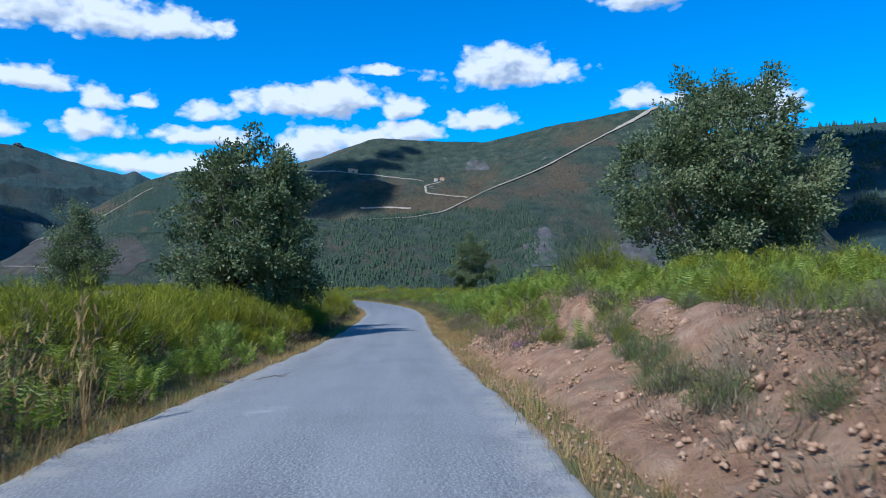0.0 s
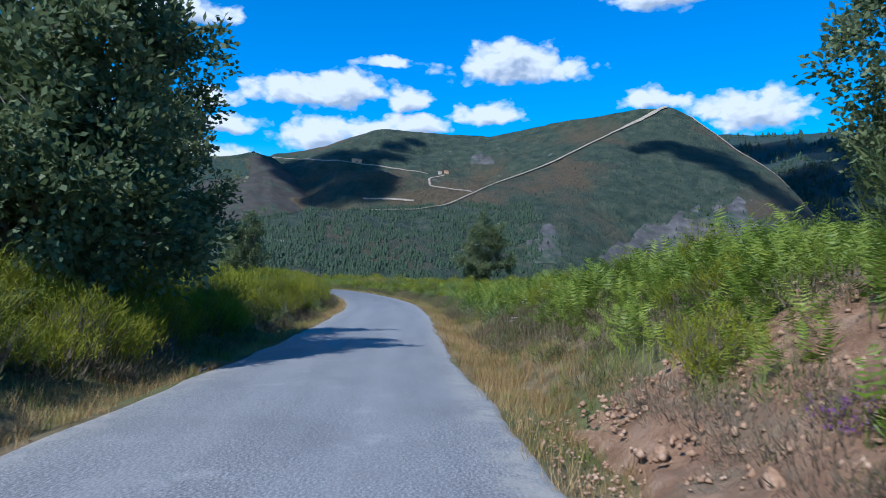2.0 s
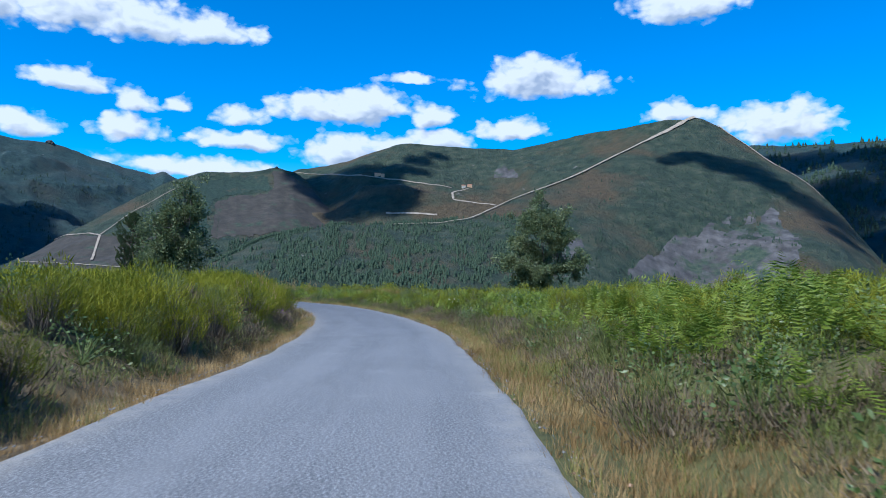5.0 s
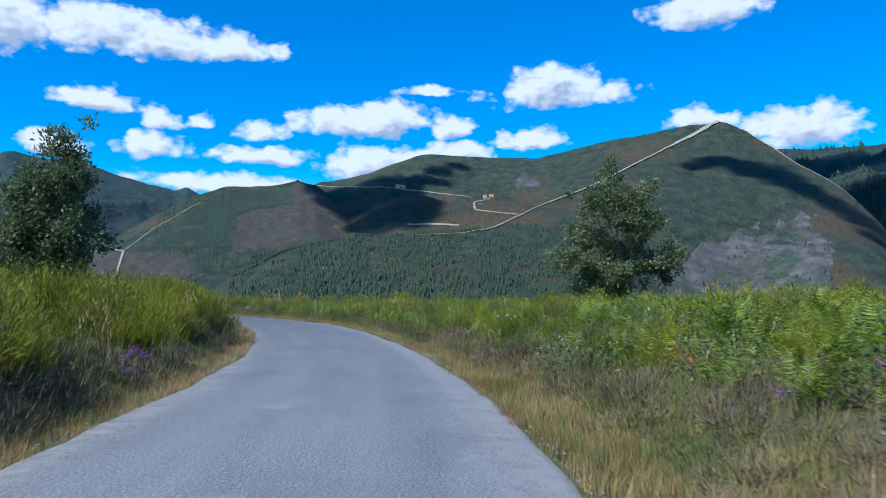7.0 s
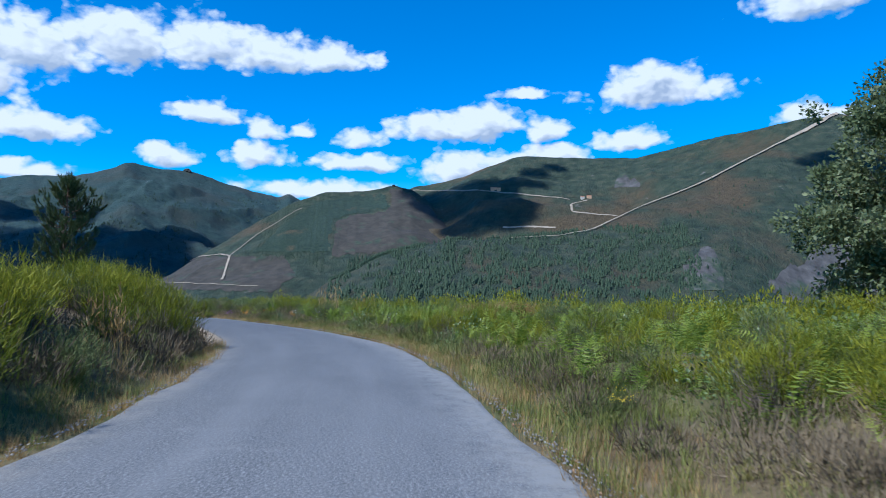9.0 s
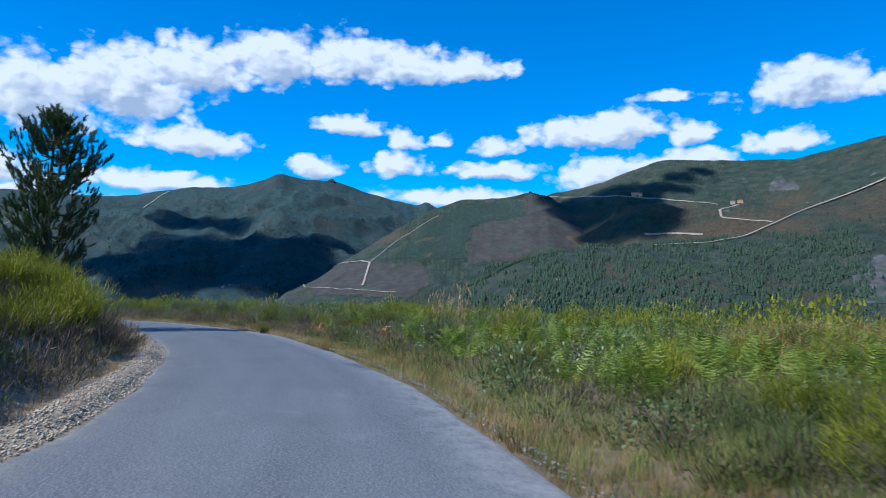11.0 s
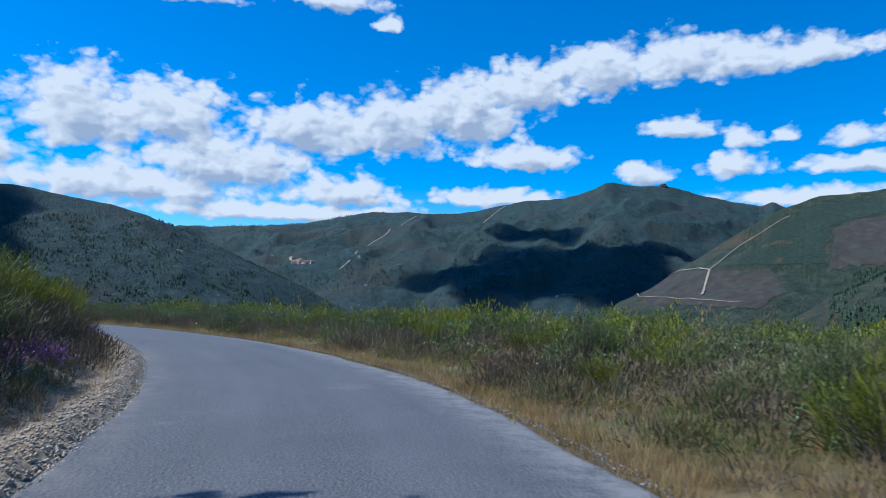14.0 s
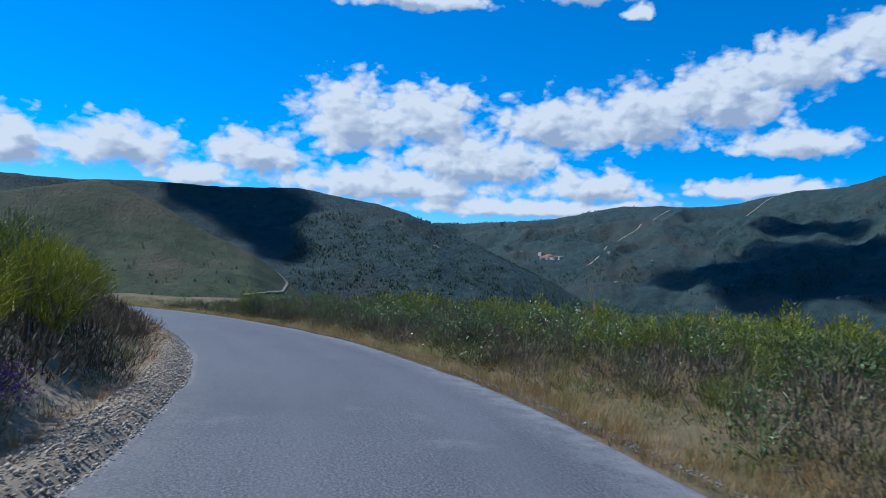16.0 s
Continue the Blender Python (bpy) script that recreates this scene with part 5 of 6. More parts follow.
def broom_mesh(seed, stems, width, wild=0.2, flat=1.0, split=False):
    """A bush about 1 m high and across: a few rounded heads of short upright sprigs on bare stems, with gaps between them."""
    rng = np.random.default_rng(seed)
    k = 7
    a, r = np.arange(k) * 2.4 + rng.uniform(0, 6.28), np.sqrt((np.arange(k) + 0.3) / k) * 0.42
    top = rng.uniform(0.68, 1.0, k) * (1 - 0.45 * (r / 0.42) ** 2) * flat
    c = np.c_[np.cos(a) * r, np.sin(a) * r]
    rad = rng.uniform(0.16, 0.25, k)
    n = stems * 5
    i = rng.integers(0, k, n)
    d = rng.normal(size=(n, 3))
    d /= np.linalg.norm(d, axis=1)[:, None]
    sh = rng.uniform(0.45, 1.0, n)[:, None]
    foot = np.c_[c[i], top[i] * 0.58] + d * np.c_[rad[i], rad[i], top[i] * 0.40] * sh
    low = foot[:, 2] < 0.03
    foot[low, 2] = rng.uniform(0.03, 0.3, low.sum())
    ln = rng.uniform(0.045, 0.12, n)
    tip = foot + (np.c_[d[:, :2] * 0.55 + c[i] * 0.6, np.full(n, 0.95)] + rng.normal(size=(n, 3)) * wild) * ln[:, None]
    j = np.repeat(np.arange(k), max(2, stems // 14))
    base = np.c_[c[j] * 0.25 + rng.normal(size=(len(j), 2)) * 0.04, np.full(len(j), -0.08)]
    end = np.c_[c[j] * 0.95 + rng.normal(size=(len(j), 2)) * 0.07, top[j] * rng.uniform(0.6, 0.95, len(j))]
    sprigs, wood = spikes(foot, tip, width, rng), spikes(base, end, 0.009, rng)
    return (sprigs, wood) if split else join([sprigs, wood])


def fern_mesh(seed, fronds, pairs, size=1.0):
    """Arching triangular fronds, each a stalk with two rows of leaflets that shorten towards the tip."""
    rng = np.random.default_rng(seed)
    out = []
    for k in range(fronds):
        a = rng.uniform(0, 6.28)
        reach, hgt = rng.uniform(0.25, 0.60), rng.uniform(0.35, 0.85)
        foot = rng.normal(size=2) * 0.14
        t = np.linspace(0, 1, pairs + 1)
        x = reach * t ** 1.7
        z = hgt * np.sin(t * rng.uniform(1.35, 2.0))
        c = np.c_[np.cos(a) * x + foot[0], np.sin(a) * x + foot[1], z]
        roll = rng.normal(0, 0.35)
        side = np.array([-math.sin(a) * math.cos(roll), math.cos(a) * math.cos(roll), math.sin(roll)])
        m = t[1:] > 0.3
        on, tt = c[1:][m], t[1:][m]
        ln = 0.27 * size * (1.08 - tt) ** 0.8 * rng.uniform(0.8, 1.2, len(tt))
        fw = np.gradient(c, axis=0)[1:][m]
        fw = fw / (np.linalg.norm(fw, axis=1)[:, None] + 1e-9)
        for sg in (-1, 1):
            tip = on + side * sg * ln[:, None] + fw * ln[:, None] * 0.45 + rng.normal(size=on.shape) * 0.012 + [0, 0, -0.02]
            w = ln[:, None] * 0.17
            v = np.stack([on - fw * w * 0.6, tip, on + fw * w], 1).reshape(-1, 3)
            out.append((v, np.arange(len(v)).reshape(-1, 3)))
        s2 = side * 0.006
        v = np.stack([c[0] - s2, c[0] + s2, c[len(c) // 2]]).reshape(-1, 3)
        out.append((v, np.array([[0, 1, 2]])))
    return join(out)


def heath_mesh(seed, stems, width):
    """A low cushion of short wiry twigs."""
    rng = np.random.default_rng(seed)
    d = rng.normal(size=(stems, 3)) * [1, 1, 0.7]
    d[:, 2] = np.abs(d[:, 2]) + 0.15
    d /= np.linalg.norm(d, axis=1)[:, None]
    r = rng.uniform(0.15, 1.0, stems) ** 0.5
    lump = 1 + 0.35 * vnoise(d, 0.5, seed, 2)
    foot = d * (r * lump)[:, None] * [0.42, 0.42, 0.40]
    tip = foot + (d * 0.6 + [0, 0, 0.7]) * rng.uniform(0.05, 0.11, stems)[:, None] + rng.normal(size=(stems, 3)) * 0.03
    return spikes(foot, tip, width, rng)


def shrub_mesh(seed, n, leaf):
    rng = np.random.default_rng(seed)
    d = rng.normal(size=(n, 3))
    d /= np.linalg.norm(d, axis=1)[:, None]
    d[:, 2] = np.abs(d[:, 2])
    c = d * (rng.uniform(0.35, 1.0, n) ** 0.5)[:, None] * [0.55, 0.55, 0.75] + rng.normal(size=(n, 3)) * 0.06
    v, f = leaves(c, d + rng.normal(size=(n, 3)) * 0.6, leaf, leaf * 0.3, rng)
    tw = rng.integers(0, n, n // 8)
    b = blades(np.zeros((len(tw), 3)), c[tw], 0.008, rng)
    return join([(v, np.concatenate([f[:, [0, 1, 2]], f[:, [0, 2, 3]]])), b])


def tuft_mesh(seed, n, hgt, width, spread=0.35):
    rng = np.random.default_rng(seed)
    a = rng.uniform(0, 6.28, n)
    foot = np.c_[rng.normal(size=(n, 2)) * 0.05, np.full(n, -0.02)]
    h2 = hgt * rng.uniform(0.5, 1.0, n)
    tip = foot + np.c_[np.cos(a) * h2 * spread * rng.random(n), np.sin(a) * h2 * spread * rng.random(n), h2]
    s = np.c_[-np.sin(a), np.cos(a), np.zeros(n)] * width
    v = np.stack([foot - s, foot + s, tip], 1).reshape(-1, 3)
    return v, np.arange(len(v)).reshape(-1, 3)


def reed_mesh(seed, n):
    """Tall grass with nodding seed heads."""
    rng = np.random.default_rng(seed)
    v, f = tuft_mesh(seed, n, 1.0, 0.007, 0.3)
    tips = v.reshape(-1, 3, 3)[:, 2]
    k = np.repeat(np.arange(n), 4)
    o = tips[k] - [0, 0, 0.02] + rng.normal(size=(len(k), 3)) * [0.012, 0.012, 0.05]
    return join([(v, f), blades(o, o + np.c_[rng.normal(size=(len(k), 2)) * 0.04, rng.uniform(0.05, 0.12, len(k))], 0.009, rng)])


def beside(s, l):
    """The place l metres to the right (or left, below 0) of the road's edge, s metres along it."""
    s = np.asarray(s, float)
    c = np.c_[np.interp(s, RS, RP[:, 0]), np.interp(s, RS, RP[:, 1])]
    n = np.c_[np.interp(s, RS, RN[:, 0]), np.interp(s, RS, RN[:, 1])]
    off = np.sign(l) * np.interp(s, RS, RP[:, 3]) / 2 + l
    return c + n * off[:, None]


def sow(rng, n, s_range, e_range, side, power=1.0, clump=None, keep=0.0, seed=0):
    s = rng.uniform(*s_range, n)
    e = e_range[0] + (e_range[1] - e_range[0]) * rng.random(n) ** power
    xy = beside(s, e * side)
    _, l, _, hw = along(xy)
    ok = np.abs(l) - hw > e_range[0] - 0.05
    if clump:
        ok &= vnoise(xy, clump, seed, 3) > keep
    return xy[ok]


def scatter(templates, xy, size, rng, sink=0.0, tall=(0.85, 1.2)):
    """Turned and scaled copies of the templates, joined, at places on the ground."""
    z = land(xy)
    pick = rng.integers(0, len(templates), len(xy))
    out = []
    for k, (v, f) in enumerate(templates):
        m = np.where(pick == k)[0]
        if not len(m):
            continue
        a, sc, th = rng.uniform(0, 6.28, len(m)), rng.uniform(*size, len(m)), rng.uniform(*tall, len(m))
        c, s = np.cos(a)[:, None], np.sin(a)[:, None]
        X = (v[None, :, 0] * c - v[None, :, 1] * s) * sc[:, None] + xy[m, 0][:, None]
        Y = (v[None, :, 0] * s + v[None, :, 1] * c) * sc[:, None] + xy[m, 1][:, None]
        Z = v[None, :, 2] * (sc * th)[:, None] + (z[m] - sink)[:, None]
        vv = np.stack([X, Y, Z], -1).reshape(-1, 3)
        ff = (f[None] + (np.arange(len(m)) * len(v))[:, None, None]).reshape(-1, 3)
        out.append((vv, ff))
    return join(out)


def stuff(name, templates, places, size, material, label, seed, category, **k):
    rng = np.random.default_rng(seed)
    xy = np.concatenate(places)
    v, f = scatter(templates, xy, size, rng, **k)
    tagged(new(name, mesh_from(name, v, f, material)), label, category, kind="stuff")


rng = np.random.default_rng(21)
BROOM_T = [broom_mesh(40 + k, 220, 0.0046, 0.42) for k in range(5)]
BROOM_MID = [broom_mesh(50 + k, 95, 0.009, 0.42) for k in range(4)]
BROOM_FAR = [broom_mesh(45 + k, 34, 0.020) for k in range(3)]
FERN_T = [fern_mesh(60 + k, 14, 17, 0.52) for k in range(5)]
FERN_FAR = [fern_mesh(65 + k, 9, 8, 0.62) for k in range(3)]
HEATH_T = [heath_mesh(80 + k, 175, 0.0068) for k in range(4)]
SHRUB_T = [shrub_mesh(90 + k, 230, 0.068) for k in range(4)]
DRY_T = [tuft_mesh(100 + k, 17, 0.26, 0.0032, 1.0) for k in range(5)]
LOW_T = [tuft_mesh(110 + k, 20, 0.26, 0.0038, 0.9) for k in range(4)]
REED_T = [reed_mesh(120 + k, 12) for k in range(3)]

# left of the road
stuff("broom_scrub", BROOM_T, [sow(rng, 150, (26, 70), (1.3, 4.8), -1), sow(rng, 190, (70, 132), (1.5, 4.8), -1, 1.0, 4, -0.1, 52)], (0.85, 1.7), M_BROOM,
      "thicket of bright yellow-green broom beside the road", 31, "broom", tall=(0.75, 1.1))
stuff("broom_scrub", BROOM_T, [sow(rng, 16, (28, 70), (1.2, 3.0), -1), sow(rng, 40, (70, 130), (1.2, 4.0), -1), sow(rng, 36, (130, 205), (1.8, 4.5), -1)], (0.7, 1.4), M_BROOM_GREY,
      "dark grey-green broom between the yellow bushes", 59, "broom", tall=(0.7, 1.1))
stuff("broom_scrub", BROOM_MID, [sow(rng, 130, (26, 80), (4.2, 10), -1, 1.0, 5, -0.1, 71), sow(rng, 130, (74, 132), (4.2, 10), -1, 1.0, 5, -0.1, 72)], (0.8, 1.9), M_BROOM, "thicket of yellow-green broom behind the verge", 49, "broom", tall=(0.7, 1.15))
stuff("broom_scrub", BROOM_T, [sow(rng, 70, (124, 150), (1.7, 5.0), -1), sow(rng, 90, (145, 205), (1.9, 5.0), -1, 1.0, 4, -0.2, 3)], (0.9, 1.6), M_BROOM, "yellow-green broom on the bank of the bend", 32, "broom", tall=(0.75, 1.2))
stuff("broom_scrub", BROOM_MID, [sow(rng, 120, (124, 214), (2.8, 8), -1, 1.0)], (1.0, 1.7), M_BROOM_GREY, "dark grey-green broom on the bank of the bend", 57, "broom", tall=(0.7, 1.15))
stuff("heath_scrub", HEATH_T, [sow(rng, 120, (28, 70), (0.7, 2.2), -1), sow(rng, 640, (70, 130), (0.8, 4.0), -1, 1.0, 4, -0.15, 4), sow(rng, 1000, (124, 205), (0.85, 3.8), -1, 1.0)], (0.6, 1.5), M_HEATH, "brown wiry heath on the bank", 33, "heath")
stuff("heath_scrub", HEATH_T, [sow(rng, 260, (30, 130), (0.7, 2.6), -1), sow(rng, 90, (128, 205), (0.9, 2.6), -1)], (0.5, 1.1), M_HEATH_GREEN, "low green heath between the bushes", 64, "heath")
stuff("bracken", FERN_T, [sow(rng, 110, (28, 46), (0.7, 2.6), -1), sow(rng, 50, (46, 72), (1.1, 3.5), -1), sow(rng, 120, (72, 112), (1.8, 7), -1, 1.0, 4, -0.2, 50)], (0.6, 1.05), M_FERN, "fresh green bracken among the broom", 34, "bracken")
stuff("broom_scrub", BROOM_FAR, [sow(rng, 300, (26, 100), (7, 28), -1, 1.2), sow(rng, 170, (95, 150), (7, 24), -1), sow(rng, 120, (140, 205), (6, 16), -1), sow(rng, 420, (60, 205), (10, 34), 1, 1.3)], (1.0, 1.7), M_BROOM,
      "broom scrub reaching back from the road", 48, "broom")
# right of the road
stuff("bracken", FERN_T, [sow(rng, 260, (24, 60), (3.4, 12), 1, 1.0, 5, -0.35, 5), sow(rng, 120, (43, 60), (1.9, 5.5), 1), sow(rng, 300, (82, 112), (2.0, 9), 1, 1.0, 6, -0.25, 6), sow(rng, 420, (108, 150), (1.5, 8), 1, 1.0, 5, -0.25, 7), sow(rng, 70, (150, 185), (3.0, 10), 1, 1.0, 5, 0.0, 7)],
      (0.6, 1.05), M_FERN, "dense bright green bracken", 35, "bracken")
stuff("bracken", FERN_T, [sow(rng, 330, (56, 84), (2.0, 8.0), 1, 1.0)], (0.85, 1.35), M_FERN, "tall bright green bracken closing on the road", 70, "bracken")
stuff("bracken", FERN_FAR, [sow(rng, 320, (60, 140), (8, 30), 1, 1.2)], (0.7, 1.2), M_FERN, "green bracken reaching back from the road", 71, "bracken")
stuff("broom_scrub", BROOM_MID, [sow(rng, 90, (26, 62), (6.0, 14), 1, 1.0, 5, -0.05, 8), sow(rng, 110, (60, 112), (5.6, 13), 1, 1.0, 5, -0.05, 9), sow(rng, 110, (98, 130), (5.2, 12), 1, 0.9), sow(rng, 90, (122, 165), (5.5, 13), 1, 1.0, 4, -0.1, 10), sow(rng, 80, (150, 205), (3.5, 12), 1)],
      (0.8, 1.4), M_BROOM, "scattered green broom among the bracken", 36, "broom", tall=(0.65, 1.05))
stuff("broom_scrub", BROOM_T, [sow(rng, 20, (26, 62), (3.4, 6), 1), sow(rng, 26, (40, 58), (2.2, 5), 1), sow(rng, 40, (62, 84), (2.8, 6), 1), sow(rng, 70, (84, 112), (2.2, 6), 1), sow(rng, 60, (98, 128), (2.2, 6), 1), sow(rng, 44, (122, 160), (2.2, 6), 1, 1.0, 3, -0.1, 54), sow(rng, 14, (160, 205), (2.2, 5), 1)], (0.55, 1.15), M_BROOM, "young green broom near the verge", 56, "broom", tall=(0.7, 1.1))
stuff("broom_scrub", BROOM_MID, [sow(rng, 36, (100, 125), (5, 10), 1), sow(rng, 60, (125, 165), (4.5, 12), 1), sow(rng, 130, (150, 205), (3.0, 11), 1), sow(rng, 30, (26, 62), (5, 10), 1)], (0.7, 1.25), M_BROOM_GREY, "grey-green broom scrub", 37, "broom", tall=(0.7, 1.1))
stuff("broom_scrub", BROOM_T, [sow(rng, 14, (60, 105), (2.0, 4.5), 1), sow(rng, 22, (100, 125), (2.0, 5), 1), sow(rng, 24, (125, 165), (2.0, 5), 1), sow(rng, 26, (150, 205), (2.0, 5), 1)], (0.45, 1.0), M_BROOM_GREY,
      "feathery grey-green broom near the verge", 62, "broom", tall=(0.7, 1.1))
stuff("heath_scrub", HEATH_T, [sow(rng, 60, (26, 47), (3.2, 6), 1), sow(rng, 110, (47, 66), (1.5, 4), 1), sow(rng, 520, (62, 130), (1.1, 3.6), 1, 1.0, 3, -0.25, 15), sow(rng, 420, (112, 150), (0.9, 5), 1), sow(rng, 340, (148, 205), (1.1, 6), 1, 1.1, 3, -0.25, 16)], (0.5, 1.15), M_HEATH_GREEN,
      "low green and brown heath", 38, "heath")
stuff("heath_scrub", HEATH_T, [sow(rng, 70, (26, 46), (3.0, 5.5), 1, 0.9), sow(rng, 60, (31, 38), (1.3, 3.4), 1), sow(rng, 280, (46, 70), (1.2, 3.4), 1, 1.0, 2, -0.3, 18), sow(rng, 520, (60, 125), (1.0, 3.0), 1, 1.0, 3, -0.25, 19), sow(rng, 300, (120, 150), (1.4, 5.5), 1, 1.1, 3, -0.2, 20), sow(rng, 760, (148, 205), (1.0, 6), 1, 1.1, 3, -0.35, 20)], (0.5, 1.15), M_HEATH,
      "low brown heath", 39, "heath")
stuff("heath_scrub", HEATH_T, [sow(rng, 200, (136, 205), (2.0, 6.0), 1, 1.0, 2, -0.1, 66), sow(rng, 520, (158, 200), (1.4, 9.0), 1)], (0.8, 1.6), M_HEATH, "tall brown withered heath among the broom", 65, "heath")
stuff("leafy_scrub", SHRUB_T, [sow(rng, 60, (95, 125), (2.0, 8), 1), sow(rng, 230, (120, 205), (1.2, 8), 1, 1.0, 3, -0.1, 22), sow(rng, 110, (155, 200), (2.0, 9), 1), sow(rng, 50, (70, 130), (1.5, 6), -1), sow(rng, 60, (64, 112), (1.6, 5), 1)], (0.5, 1.2), M_SHRUB, "dark leafy bramble and rock rose", 40, "shrub")
# grasses
stuff("dry_grass", DRY_T, [sow(rng, 5200, (28, 212), (0.0, 1.0), 1, 1.2), sow(rng, 3000, (56, 108), (0.2, 1.9), 1, 1.0, 2.5, -0.4, 24), sow(rng, 1600, (104, 150), (0.2, 1.8), 1, 1.0, 2.5, -0.1, 24), sow(rng, 3000, (28, 130), (0.0, 1.2), -1, 1.2), sow(rng, 600, (126, 205), (0.55, 1.3), -1, 1.2), sow(rng, 1500, (184, 214), (0.2, 4.0), -1), sow(rng, 1500, (148, 195), (0.4, 2.6), 1), sow(rng, 1600, (110, 205), (2, 10), 1, 1.0, 4, 0.05, 25),
                           sow(rng, 4200, (138, 214), (0.3, 4.5), 1, 1.1, 2.5, -0.35, 26)],
      (0.5, 1.2), M_DRY, "sun-bleached dry grass along the verge", 41, "grass")
stuff("green_grass", LOW_T, [sow(rng, 2000, (28, 205), (0.05, 2.4), 1, 1.0, 2.5, -0.1, 27), sow(rng, 3600, (84, 150), (0.1, 3.0), 1), sow(rng, 1700, (28, 128), (0.05, 1.7), -1, 1.0, 2.5, -0.1, 28), sow(rng, 1600, (28, 205), (1.5, 10), 1, 1.2), sow(rng, 900, (28, 205), (1, 8), -1, 1.2)],
      (0.6, 1.35), M_GRASS, "yellowing green grass tufts", 42, "grass")
stuff("tall_grass", REED_T, [sow(rng, 7, (33, 40), (0.5, 1.4), -1), sow(rng, 20, (92, 120), (1.0, 3), -1), sow(rng, 6, (150, 190), (3, 8), 1), sow(rng, 12, (142, 147), (3.5, 5.5), 1)], (0.8, 1.4), M_DRY, "tall straw-coloured grass with seed heads", 43, "grass")
stuff("dry_grass", DRY_T, [np.array([-12.1, 109.2]) + rng.normal(size=(420, 2)) * [1.1, 0.8]], (2.6, 3.8), M_DRY, "patch of tall orange-brown dry grass", 69, "grass")


# ---------------------------------------------------------------- bare earth, stones and gravel
def earth_patch(name, s_range, e_range, side, material, label, seed, lift=0.05):
    s, e = np.arange(*s_range, 0.12), np.linspace(*e_range, 44)
    S2, E2 = np.meshgrid(s, e, indexing="ij")
    xy = beside(S2.ravel(), E2.ravel() * side)
    z = land(xy)
    inner = np.minimum.reduce([(S2 - s_range[0]) / 4, (s_range[1] - S2) / 4, (E2 - e_range[0]) / 0.5, (e_range[1] - E2) / 1.2]).ravel()
    z = z + lift * np.clip(inner * 3 - 1 + vnoise(xy, 1.6, seed, 4) * 1.3, -1.2, 1) + vnoise(xy, 0.9, seed + 1, 5) * 0.13 + vnoise(xy, 0.3, seed + 4, 3) * 0.06 + (0.5 - np.abs(vnoise(xy * [1, 0.5], 0.7, seed + 2, 3))) * 0.14
    tagged(new(name, mesh_from(name, np.c_[xy, z], grid_faces(*S2.shape)[:, ::side], material, True)), label, "ground", kind="structure")


earth_patch("bank", (22, 57), (0.6, 4.8), 1, M_EARTH, "reddish eroded earth bank with loose stones", 3, 0.12)
earth_patch("bank", (100, 122), (2.0, 4.6), 1, M_GROUND, "pale bare soil bank", 5, 0.05)


def stone_template(seed):
    r = np.random.default_rng(seed)
    bm = bmesh.new()
    bmesh.ops.create_icosphere(bm, subdivisions=1, radius=0.5)
    v = np.array([x.co[:] for x in bm.verts])
    f = np.array([[x.index for x in q.verts] for q in bm.faces])
    bm.free()
    v = v * r.uniform(0.6, 1.2, 3) * [1, 1, 0.65] * (1 + r.normal(0, 0.14, (len(v), 1)))
    return v, f


def chip_template(seed):
    r = np.random.default_rng(seed)
    v = np.array([(1, 0, 0), (-1, 0, 0), (0, 1, 0), (0, -1, 0), (0, 0, 1), (0, 0, -1)], float) * 0.5 * r.uniform(0.5, 1.2, (6, 1)) * [1, 1, 0.7]
    f = np.array([(0, 2, 4), (2, 1, 4), (1, 3, 4), (3, 0, 4), (2, 0, 5), (1, 2, 5), (3, 1, 5), (0, 3, 5)])
    return v, f


CHIP_T = [chip_template(70 + k) for k in range(6)]
STONE_T = [stone_template(k) for k in range(6)]
M_REDSTONE = surface("ochre_stone", [(0.3, (0.17, 0.095, 0.055)), (0.5, (0.30, 0.18, 0.11)), (0.7, (0.45, 0.31, 0.215))], scale=4, bump=0.5, bump_scale=25, bump_dist=0.01)
stuff("gravel", CHIP_T, [sow(rng, 9000, (129, 185), (0.0, 0.58), -1, 1.2), sow(rng, 500, (129, 185), (0.0, 0.9), -1)], (0.02, 0.065), M_STONE, "heap of pale broken stone along the road's edge", 45, "gravel", tall=(0.8, 1.2), sink=-0.015)
stuff("gravel", CHIP_T, [sow(rng, 4200, (28, 56), (0.9, 4.4), 1, 1.1)], (0.03, 0.13), M_REDSTONE, "loose ochre stones on the eroded bank", 46, "gravel", tall=(0.8, 1.2), sink=-0.17)
stuff("gravel", CHIP_T, [sow(rng, 1800, (28, 56), (0.1, 0.9), 1), sow(rng, 400, (60, 205), (0.0, 0.5), 1)], (0.02, 0.08), M_REDSTONE, "loose ochre stones on the shoulder", 72, "gravel", tall=(0.8, 1.2), sink=-0.06)

M_CHIP = surface("grey_chipping", [(0.3, (0.13, 0.125, 0.12)), (0.5, (0.24, 0.23, 0.22)), (0.7, (0.38, 0.365, 0.34))], scale=9, bump=0.3, bump_scale=40, bump_dist=0.004)
stuff("gravel", CHIP_T, [sow(rng, 9000, (104, 192), (-0.42, 0.28), 1, 0.8), sow(rng, 2500, (104, 192), (-0.2, 0.5), 1), sow(rng, 900, (60, 104), (-0.2, 0.2), 1), sow(rng, 400, (60, 128), (-0.15, 0.15), -1)], (0.012, 0.045), M_CHIP,
      "grey chippings at the crumbling road edge", 58, "gravel", tall=(0.7, 1.1), sink=-0.065)

